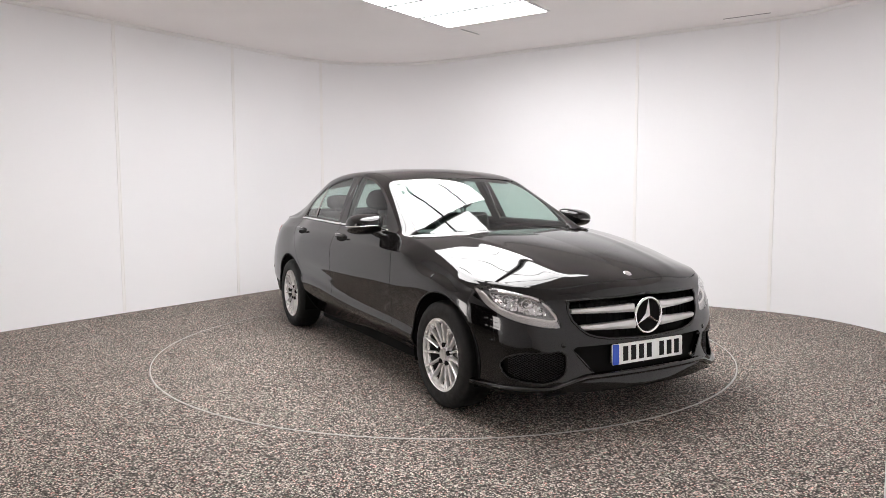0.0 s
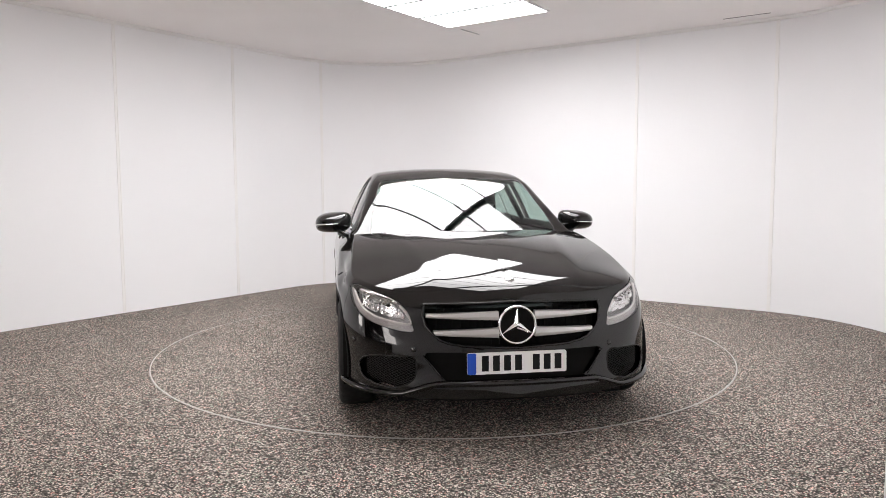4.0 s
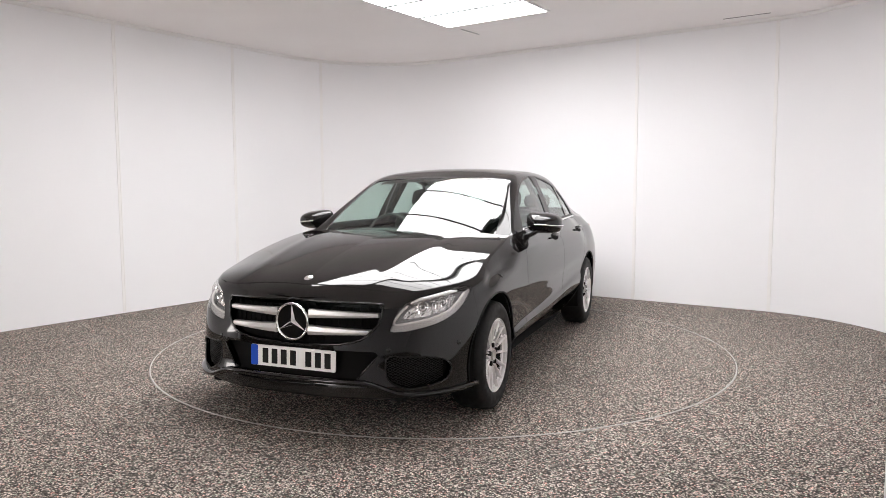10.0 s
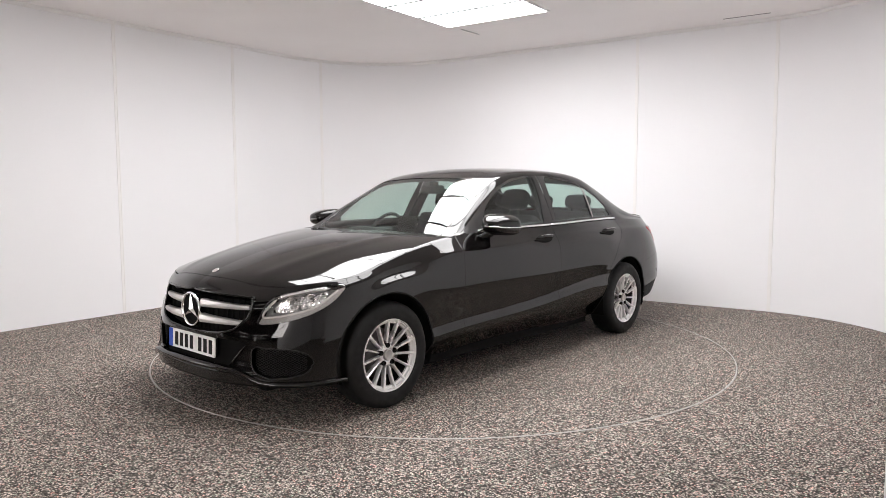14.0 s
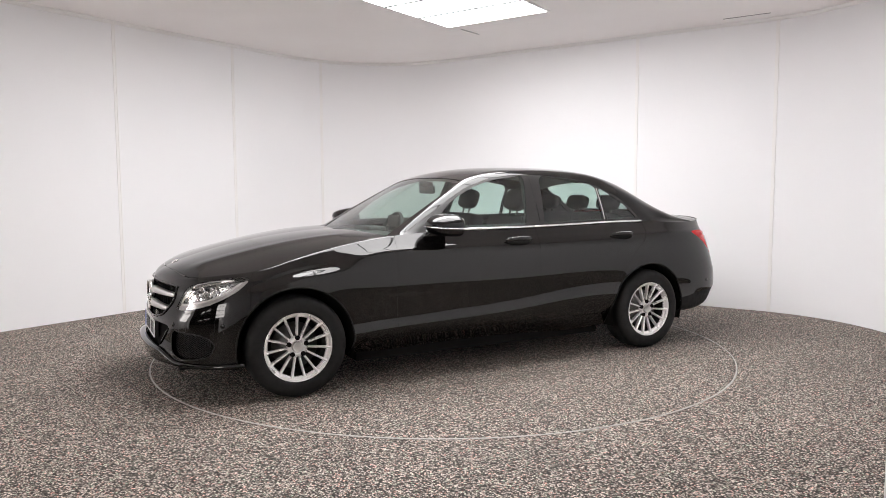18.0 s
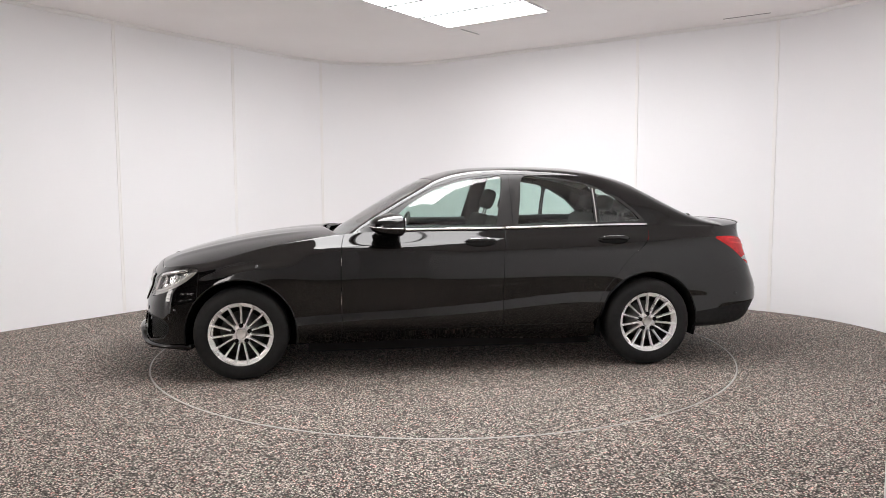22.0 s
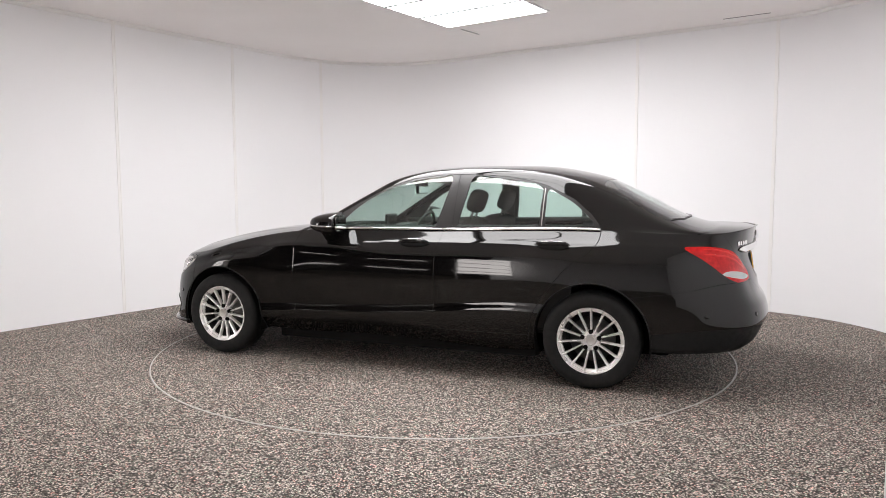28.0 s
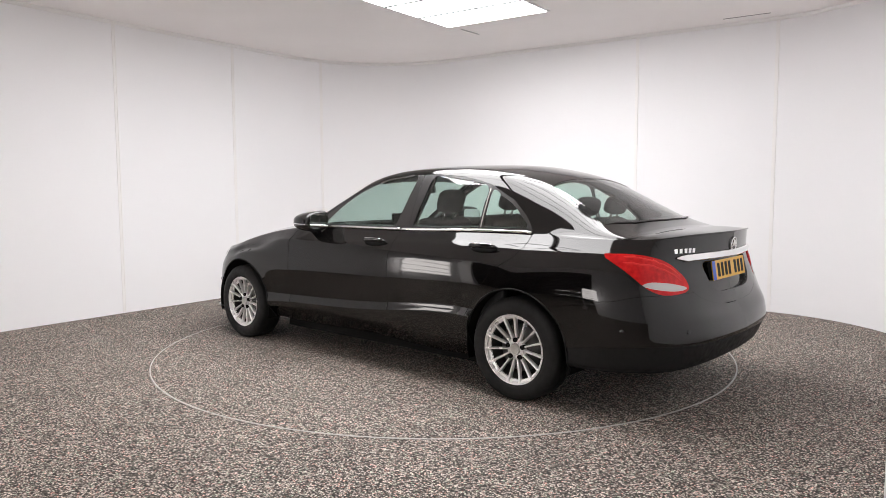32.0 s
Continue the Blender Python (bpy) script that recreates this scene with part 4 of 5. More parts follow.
for side, s in (("left", 1), ("right", -1)):
    for key, x0, x1 in (("front_door", 0.50, -0.385), ("rear_door", -0.393, -1.452)):
        bm = flipped(sweep(belt_path(x0, x1, 30, 0.006, 0.005), 0.017, 0.012, (0, 0, 1)), s)
        part("chrome_strip", bm, CHROME, PANELS[key, side], "bright chrome waistline strip", True)
    # grab handles in their shallow bowls
    for key, x, z in (("front_door", -0.20, 0.893), ("rear_door", -1.165, 0.90)):
        p, n = on_body(x=x, z=z, near=(x, 0.87, z))
        m = Matrix.Translation(p) @ Matrix(((1, 0, 0, 0), (0, n.y, -n.z, 0), (0, n.z, n.y, 0), (0, 0, 0, 1)))
        bm = bmesh.new()
        bmesh.ops.create_uvsphere(bm, u_segments=24, v_segments=12, radius=1.0)
        bmesh.ops.transform(bm, matrix=m @ Matrix.Diagonal((0.105, 0.007, 0.03, 1)), verts=bm.verts)
        part("handle_bowl", flipped(bm, s), SHADOW_GAP, PANELS[key, side], smooth=True)
        path = [m @ Vector((0.115 - 0.23 * i / 16, 0.010 + 0.022 * math.sin(math.pi * i / 16) ** 0.5, 0.004)) for i in range(17)]
        bm = flipped(sweep(path, 0.030, 0.016, (0, 0, 1), 0.16), s)
        part("door_handle", bm, PAINT, PANELS[key, side], "gloss black pull handle", True)
        bm = flipped(sweep([p + Vector((0, 0.011, 0.012)) for p in path[2:-2]], 0.004, 0.004, (0, 0, 1), 0.2), s)
        part("handle_trim", bm, CHROME, PANELS[key, side], "thin chrome line", True)

# bright upright trim between rear door glass and corner window
for side, s in (("left", 1), ("right", -1)):
    path = []
    for i in range(9):
        z = 1.026 + 0.242 * i / 8
        p, n = on_body(x=-1.07, z=z, near=(-1.07, 0.72, z), lift=-0.001)
        path.append((-1.07, p.y, z))
    part("divider_trim", flipped(sweep(path, 0.006, 0.006, (1, 0, 0)), s), CAP_GREY, PANELS["rear_door", side], "slim grey upright trim", True)

# ---- front lip, grille, emblem ----
def lip_path():
    out = []
    for y, z in curve_pts([(-0.86, 0.236), (-0.75, 0.226), (-0.60, 0.228), (-0.53, 0.248), (-0.45, 0.277), (-0.36, 0.290), (0.0, 0.293), (0.36, 0.290), (0.45, 0.277), (0.53, 0.248), (0.60, 0.228), (0.75, 0.226), (0.86, 0.236)], 7):
        k = np.arange(0, NS // 3)
        x = float(np.interp(abs(y), PY[k], PX[k]))
        out.append(Vector((x - 0.006, y, z)))
    return out


part("front_lip", sweep(lip_path(), 0.030, 0.055, (0, 0, 1)), PAINT, CAR, "gloss black front lip", True)


def grille():
    base = new("grille")
    base.parent = CAR
    for z, half, hgt, zend in ((0.627, 0.455, 0.044, 0.622), (0.542, 0.42, 0.048, 0.538)):
        for s in (1, -1):
            path, ups = [], []
            for i in range(15):
                y = 0.095 + (half - 0.095) * i / 14
                p, n = on_body(y=y, z=z + (zend - z) * i / 14, near=(2.1, y, z), lift=-0.006)
                path.append((p.x, y * s, z + (zend - z) * i / 14))
            even = np.polynomial.Polynomial.fit([abs(p[1]) for p in path], [p[0] for p in path], 3)
            path = [(float(even(abs(y))), y, zz) for _, y, zz in path]
            bm = bmesh.new()
            rings = []
            for i, p in enumerate(path):
                h = hgt * (1.08 - 0.55 * (i / 14) ** 0.9)
                x, y, zz = p
                rings.append([bm.verts.new((x + a, y, zz + b * h)) for a, b in ((-0.03, -0.42), (-0.004, -0.5), (0.004, -0.44), (0.008, -0.1), (0.004, 0.42), (-0.006, 0.5), (-0.03, 0.45))])
            for a, b in zip(rings, rings[1:]):
                for i in range(7):
                    bm.faces.new((a[i], a[(i + 1) % 7], b[(i + 1) % 7], b[i]))
            bm.faces.new(rings[0])
            bm.faces.new(rings[-1])
            part("slat", bm, SATIN, base, "satin silver double bar")
    # fine grid behind the bars
    bm = bmesh.new()
    for i in range(23):
        y = -0.44 + 0.04 * i
        p, _ = on_body(y=abs(y), z=0.58, near=(2.1, abs(y), 0.58), lift=-0.046)
        box(bm, p.x, y, 0.57, 0.008, 0.004, 0.19)
    part("grille_mesh", bm, SHADOW_GAP, base)
    # frame round the opening
    path = []
    loop = GRILLE_LINE[:-2]
    for y, z in [(-a, b) for a, b in reversed(loop)][:-1] + loop:
        p, n = on_body(y=abs(y), z=z, near=(2.1, abs(y), z), lift=0.001)
        path.append((p.x, math.copysign(p.y, y), p.z))
    part("frame", sweep(path, 0.012, 0.012, (1, 0, 0)), GLOSS_BLACK, base, "gloss black grille frame", True)
    emblem = new("emblem")
    emblem.parent = CAR
    emblem.matrix_basis = Matrix.Translation((2.156, 0, 0.580)) @ Matrix.Rotation(radians(90), 4, "Y") @ Matrix.Rotation(radians(90), 4, "Z")
    part("ring", lathe([(0.099, 0.0), (0.102, 0.010), (0.097, 0.017), (0.090, 0.015), (0.086, 0.006), (0.088, 0.0)], 56, "z"), CHROME, emblem, "chrome ring", True)
    part("disc", lathe([(0.090, 0.002), (0.0005, 0.002)], 40, "z"), SHADOW_GAP, emblem)
    star_arms(emblem, 0.092, 0.018, CHROME, 0.006)
    return base


def star_arms(parent, r, w, mat, z):
    for k in range(3):
        a = radians(90 + 120 * k)
        bm = bmesh.new()
        c, s = math.cos(a), math.sin(a)
        q = [(r * c, r * s, z + 0.004), (-w * s, w * c, z), (-w * 0.5 * c, -w * 0.5 * s, z), (w * s, -w * c, z)]
        vs = [bm.verts.new(p) for p in q] + [bm.verts.new((0, 0, z + 0.016))]
        vs2 = [bm.verts.new((p[0], p[1], z - 0.005)) for p in q]
        for i in range(4):
            j = (i + 1) % 4
            bm.faces.new((vs[i], vs[j], vs[4]))
            bm.faces.new((vs[j], vs[i], vs2[i], vs2[j]))
        part("arm", bm, mat, parent)


grille()
bm = bmesh.new()
bmesh.ops.create_uvsphere(bm, u_segments=20, v_segments=10, radius=1.0)
p, n = on_body(x=2.0, y=0.0, near=(2.0, 0, 0.8), lift=0.002)
bmesh.ops.transform(bm, matrix=Matrix.Translation(p) @ Matrix.Rotation(0.5, 4, "Y") @ Matrix.Diagonal((0.024, 0.024, 0.006, 1)), verts=bm.verts)
part("bonnet_badge", bm, CHROME, CAR, "small round chrome badge", True)


# ---- fog intakes: honeycomb over a dark pocket ----
def fog_insert(s):
    keep = (lambda p: p) if s > 0 else mirror
    base = shell("fog_intake", keep(offset(fog_patch, -0.04)), SHADOW_GAP, CAR, 0.0, "dark lower intake with honeycomb")
    edge = [on_body(near=None, **dict(zip("xyz", q)))[0] for q in fog_edge()]
    part("intake_frame", flipped(sweep(edge + edge[:1], 0.007, 0.007, (0, 0, 1)), s), MESH_BLACK, base, smooth=True)
    bars = bmesh.new()
    a0, a1 = -1.285, -0.99
    for tilt in (0.5, -0.5):
        for c in np.arange(-0.30, 0.52, 0.0125):
            run = []
            for q in np.linspace(a0, a1, 24):
                z = 0.335 + c + tilt * (q - a0) - tilt * 0.1
                if inside(FOG_LINE)(np.array([[q, 0, z]]))[0] > 0.004:
                    run.append(from_front_axes(q, z, -0.028))
            if len(run) > 2:
                t = sweep(run, 0.002, 0.004, (0, 0, 1))
                me = bpy.data.meshes.new("tmp")
                t.to_mesh(me)
                t.free()
                bars.from_mesh(me)
                bpy.data.meshes.remove(me)
    part("honeycomb", flipped(bars, s), MESH_BLACK, base, "black honeycomb mesh")


FRONT_ROWS = np.where((GRID_FLAT[:, 0] > 1.5) & (GRID_FLAT[:, 1] > 0.3) & (np.arange(len(GRID_FLAT)) % NR <= ROW_SIDE))[0]
FRONT_QZ = GRID_FLAT[FRONT_ROWS] @ FRONT_AX


def from_front_axes(q, z, lift=0.0):
    d = ((FRONT_QZ - np.array([q, z])) ** 2).sum(1)
    k = np.argsort(d)[:4]
    w = 1 / (d[k] + 1e-6)
    i = FRONT_ROWS[k]
    p, n = (GRID_FLAT[i] * w[:, None]).sum(0) / w.sum(), (GRID_NF[i] * w[:, None]).sum(0)
    return Vector(p + n / np.linalg.norm(n) * lift)


def fog_edge():
    return [from_front_axes(q, z) for q, z in FOG_LINE]


# ---- head lamps ----
def head_lamp(s):
    keep = (lambda p: p) if s > 0 else mirror
    base = shell("head_lamp", keep(offset(lamp_patch, -0.05)), LAMP_GREY, CAR, 0.0, "clear-lensed head lamp with silver reflector")
    shell("lens", keep(offset(lamp_patch, -0.001)), LENS, base, 0.0, "clear outer lens")
    wall = [from_front_axes(q, z, -0.004) for q, z in LAMP_LINE]
    deep = [from_front_axes(q, z, -0.05) for q, z in LAMP_LINE]
    bm = bmesh.new()
    a, b = [bm.verts.new(p) for p in wall], [bm.verts.new(p) for p in deep]
    for i in range(len(a)):
        j = (i + 1) % len(a)
        bm.faces.new((a[i], a[j], b[j], b[i]))
    part("bezel", flipped(bm, s), GLOSS_BLACK, base, smooth=True)
    # two bright reflector chambers with fluted faces
    for name, line in (("inner_chamber", [(-1.19, 0.608), (-1.15, 0.655), (-1.116, 0.69), (-1.065, 0.704), (-1.042, 0.68), (-1.04, 0.632), (-1.08, 0.619)]), ("outer_chamber", [(-1.03, 0.634), (-1.03, 0.69), (-1.03, 0.71), (-0.95, 0.724), (-0.868, 0.734), (-0.88, 0.683), (-0.925, 0.652), (-0.98, 0.638)])):
        shape = inside(curve_pts(line, 5, True), FRONT_AX)
        v_, n_, f_ = offset(clip(lamp_patch, shape), -0.040)
        v_ = v_ + n_ * np.random.uniform(-0.006, 0.004, (len(v_), 1))
        ob = mesh_object(name, *keep((v_, n_, f_))[::2], FACET, base, False)
        ob["label"] = "bright faceted reflector"
    for q, z, r in ((-1.083, 0.665, 0.030), (-0.962, 0.69, 0.026)):
        p = from_front_axes(q, z, -0.040)
        d = (from_front_axes(q, z, 0.0) - from_front_axes(q, z, -0.05)).normalized()
        d = (d + Vector((0.8, 0.1, 0))).normalized()
        m = Matrix.Translation(p) @ d.to_track_quat("Z", "Y").to_matrix().to_4x4()
        bm = lathe([(r, 0.0), (r * 1.02, 0.010), (r * 0.94, 0.012), (r * 0.75, 0.004), (r * 0.4, 0.001), (0.0005, 0.0)], 28, "z")
        bmesh.ops.transform(bm, matrix=m, verts=bm.verts)
        part("reflector_bowl", flipped(bm, s), CHROME, base, "chrome reflector bowl", True)
        bm = lathe([(r * 0.25, 0.002), (r * 0.25, 0.010), (r * 0.15, 0.014), (0.0005, 0.015)], 16, "z")
        bmesh.ops.transform(bm, matrix=m, verts=bm.verts)
        part("bulb", flipped(bm, s), DISC, base, smooth=True)
    for i in range(7):
        q = -1.012 + 0.019 * i
        lo, hi = 0.652 + 0.03 * (i / 6) ** 1.5, 0.706 + 0.016 * i / 6
        bm = sweep([from_front_axes(q + 0.008 * t, lo + (hi - lo) * t, -0.038) for t in (0, 0.33, 0.66, 1)], 0.0035, 0.008, (0, 1, 0))
        part("flute", flipped(bm, s), SATIN if i % 2 else CHROME, base, "narrow reflector flute")
    line = curve_pts([(-1.158, 0.678), (-1.20, 0.636), (-1.234, 0.582), (-1.15, 0.588), (-1.04, 0.610), (-0.94, 0.641), (-0.860, 0.688), (-0.812, 0.73)], 7)
    bm = sweep([from_front_axes(q, z, -0.016) for q, z in line], 0.012, 0.012, (0, 0, 1), 0.05)
    part("light_line", flipped(bm, s), CLEAR_LENS, base, "thin white running-light line", True)
    band = inside([(-1.262, 0.535), (-1.240, 0.576), (-1.15, 0.583), (-1.04, 0.605), (-0.935, 0.636), (-0.855, 0.683), (-0.80, 0.736), (-0.76, 0.742), (-0.78, 0.70), (-0.84, 0.65), (-0.92, 0.60), (-1.01, 0.565), (-1.10, 0.545), (-1.19, 0.53)], FRONT_AX)
    shell("lower_band", keep(offset(clip(lamp_patch, band), -0.014)), MILKY, base, 0.01, "milky pinkish indicator band")
    brow_line = curve_pts([(-1.148, 0.688), (-1.09, 0.707), (-0.98, 0.728), (-0.86, 0.742)], 6)
    bm = sweep([from_front_axes(q, z - 0.004, -0.012) for q, z in brow_line], 0.022, 0.014, (0, 0, 1), 0.15)
    part("brow_bar", flipped(bm, s), CHROME, base, "silver trim bar", True)


# ---- tail lamps ----
def tail_lamp(s):
    keep = (lambda p: p) if s > 0 else mirror
    patch = clip(clip(SIDE_PATCH, rear_zone), in_tail)
    base = shell("tail_lamp", keep(offset(clip(patch, outside(in_reverse)), 0.002)), RED_LENS, CAR, 0.02, "red tail lamp with clear lower band")
    glow_line = [(-2.06, 0.76, 0.896), (-2.11, 0.735, 0.893), (-2.18, 0.69, 0.878), (-2.245, 0.62, 0.842), (-2.28, 0.556, 0.795)]
    for drop, w in ((0.008, 0.010), (0.042, 0.012)):
        pts = []
        for x, y, z in curve_pts(glow_line[: 5 if drop < 0.05 else 4], 5):
            p, n = on_body(x=x, y=y, z=z - drop, lift=0.003)
            pts.append(p)
        part("segment", flipped(sweep(pts, w, 0.004, (0, 0, 1), 0.12), s), RED_DEEP, base, "brighter red light segment", True)
    shell("reverse_lens", keep(offset(clip(patch, in_reverse), 0.0025)), MILKY, base, 0.006, "clear reversing-light band")


for s in (1, -1):
    fog_insert(s)
    head_lamp(s)
    tail_lamp(s)


# ---- blades beside the lower intake, parking sensors ----
for s in (1, -1):
    path = []
    for y, z in ((0.378, 0.308), (0.40, 0.336), (0.43, 0.372), (0.455, 0.402), (0.476, 0.426)):
        p, n = on_body(y=y, z=z, near=(2.12, y, z), lift=0.002)
        path.append(p)
    part("intake_blade", flipped(sweep(path, 0.010, 0.010, (0, 0.5, -0.5), 0.2), s), GLOSS_BLACK, CAR, "gloss black intake edge", True)
    for x, y, z in ((1.849, 0.811, 0.469), (2.085, 0.52, 0.455), (-2.10, 0.84, 0.50), (-2.36, 0.62, 0.50)):
        p, n = on_body(x=x, y=y, z=z, lift=0.001)
        bm = lathe([(0.013, -0.002), (0.013, 0.0012), (0.0115, 0.002), (0.0005, 0.0022)], 18, "z")
        bmesh.ops.transform(bm, matrix=Matrix.Translation(p) @ n.to_track_quat("Z", "Y").to_matrix().to_4x4(), verts=bm.verts)
        part("parking_sensor", flipped(bm, s), PAINT, CAR, "round parking sensor", True)


# ---- boot trim, number plates as plain bars ----
def plate(name, m, ground, label):
    base = part(name, extrude_outline(rounded(0.52, 0.111, 0.01), 0.006, 0.0015), ground, CAR, label)
    base.matrix_basis = m
    part("band", extrude_outline([(x - 0.2365, y) for x, y in rounded(0.045, 0.109, 0.008)], 0.0012), PLATE_BLUE, base, "blue end band", m=Matrix.Translation((0, 0, 0.006)))
    x = -0.185
    for i in range(7):
        if i == 4:
            x += 0.036
        part("bar", extrude_outline([(x + a * 0.036, (b - 0.5) * 0.079) for a, b in ((0, 0), (1, 0), (1, 1), (0, 1))], 0.0012), INK, base, "plain dark bar", m=Matrix.Translation((0, 0, 0.006)))
        x += 0.0575
    return base


def rounded(w, h, r, n=4):
    pts = []
    for cx, cy, a in ((w / 2 - r, h / 2 - r, 0), (-w / 2 + r, h / 2 - r, 90), (-w / 2 + r, -h / 2 + r, 180), (w / 2 - r, -h / 2 + r, 270)):
        pts += [(cx + r * math.cos(radians(a + 90 * i / n)), cy + r * math.sin(radians(a + 90 * i / n))) for i in range(n + 1)]
    return pts


def facing(x, z, sign, lean):
    """A pose on the nose (1) or tail (-1): its x runs to the viewer's right, its z outwards."""
    out = Vector((sign * math.cos(radians(lean)), 0, math.sin(radians(lean))))
    right = Vector((0, sign, 0))
    up = out.cross(right)
    return Matrix(((right.x, up.x, out.x, x), (right.y, up.y, out.y, 0), (right.z, up.z, out.z, z), (0, 0, 0, 1)))


plate("front_plate", facing(2.166, 0.388, 1, 2), PLATE_WHITE, "white number plate with plain dark bars")
bm = bmesh.new()
box(bm, 2.155, 0, 0.388, 0.025, 0.50, 0.10, 0.006)
part("plate_holder", bm, PLASTIC, CAR)
plate("rear_plate", facing(-2.356, 0.796, -1, 9), PLATE_YELLOW, "yellow number plate with plain dark bars")
bm = bmesh.new()
box(bm, 0, 0, -0.012, 0.50, 0.10, 0.028, 0.004)
part("plate_holder", bm, PLASTIC, CAR, m=facing(-2.356, 0.796, -1, 9))
path = []
for i in range(33):
    y = -0.56 + 1.12 * i / 32
    p, n = on_body(y=abs(y), z=0.888 - 0.006 * abs(y), near=(-2.35, abs(y), 0.888), lift=0.006)
    path.append((p.x, y, p.z))
part("boot_chrome", sweep(path, 0.040, 0.02, (0, 0, 1), 0.06), CHROME, CAR, "broad chrome strip over the number plate", True)
path = []
for i in range(41):
    y = -0.60 + 1.2 * i / 40
    back = BELT[BELT[:, 0] < -2.1]
    path.append((float(np.interp(-abs(y), -back[:, 1], back[:, 0])) - 0.003, y, float(np.interp(-abs(y), -back[:, 1], back[:, 2])) + 0.002))
part("boot_lip", sweep(path, 0.009, 0.012, (0, 0, 1), 0.1), PAINT, CAR, "gloss black boot lip", True)
badge = new("boot_emblem")
badge.parent = CAR
p, n = on_body(y=0.0, z=0.94, near=(-2.4, 0, 0.94), lift=0.001)
badge.matrix_basis = facing(p.x, p.z, -1, -4)
part("ring", lathe([(0.042, 0.0), (0.043, 0.006), (0.038, 0.008), (0.035, 0.004), (0.036, 0.0)], 40, "z"), CHROME, badge, "chrome ring", True)
star_arms(badge, 0.037, 0.007, CHROME, 0.002)
letters = new("boot_lettering")
letters.parent = CAR
for i in range(5):
    y = 0.56 - 0.033 * i
    p, n = on_body(y=y, z=0.925, near=(-2.3, y, 0.925), lift=0.002)
    bm = bmesh.new()
    box(bm, 0, 0, 0, 0.006, 0.022, 0.026, 0.002)
    part("bar", bm, CHROME, letters, "small plain chrome bar", m=Matrix.Translation(p) @ Vector((-1, 0, 0)).rotation_difference(n).to_matrix().to_4x4())


# ---- mirrors ----
def door_mirror(s, door):
    base = new("door_mirror")
    base.parent = CAR
    place = Matrix.Translation((0.39, 0.914, 1.028)) @ Matrix.Rotation(radians(8), 4, "Z")

    def power(t, e):
        return math.copysign(abs(t) ** e, t)

    def cap_point(x, y, z):
        """Flat back, bulging front, square-ish face, slimmer towards the outer end."""
        k = 1 - 0.20 * max(0, x)
        return Vector((0.172 * power(x, 0.8) if x > 0 else 0.045 * power(x, 0.4), 0.128 * power(y, 0.7) * k, (0.074 * power(z, 0.66) - 0.010 * y) * k * (1 - 0.10 * y)))

    bm = bmesh.new()
    bmesh.ops.create_uvsphere(bm, u_segments=32, v_segments=20, radius=1.0)
    for v in bm.verts:
        v.co = cap_point(*v.co)
    bmesh.ops.transform(bm, matrix=place, verts=bm.verts)
    part("cap", flipped(bm, s), PAINT, base, "gloss black mirror cap", True)
    path = []
    for i in range(17):
        a = radians(-30 + 135 * i / 16)
        path.append(place @ (cap_point(math.cos(a) * 0.99, math.sin(a) * 0.99, -0.1) * 1.012 + Vector((0, 0, 0.006))))
    part("indicator", flipped(sweep(path, 0.008, 0.008, (0, 0, 1), 0.1), s), CHROME, base, "bright indicator strip", True)
    bm = extrude_outline(rounded(0.195, 0.10, 0.03, 6), 0.004)
    bmesh.ops.transform(bm, matrix=Matrix.Translation((0.345, 0.906, 1.028)) @ Matrix.Rotation(radians(8), 4, "Z") @ Matrix(((0, 0, -1, 0), (1, 0, 0, 0), (0, 1, 0, 0), (0, 0, 0, 1))), verts=bm.verts)
    part("glass", flipped(bm, s), MIRROR, base, "mirror glass")
    bm = sweep([(0.50, 0.78, 0.935), (0.49, 0.825, 0.945), (0.47, 0.86, 0.965), (0.44, 0.885, 0.99)], 0.10, 0.035, (1, 0, 0))
    part("foot", flipped(bm, s), GLOSS_BLACK, base, "gloss black mirror foot", True)


for side, s in (("left", 1), ("right", -1)):
    door_mirror(s, PANELS["front_door", side])


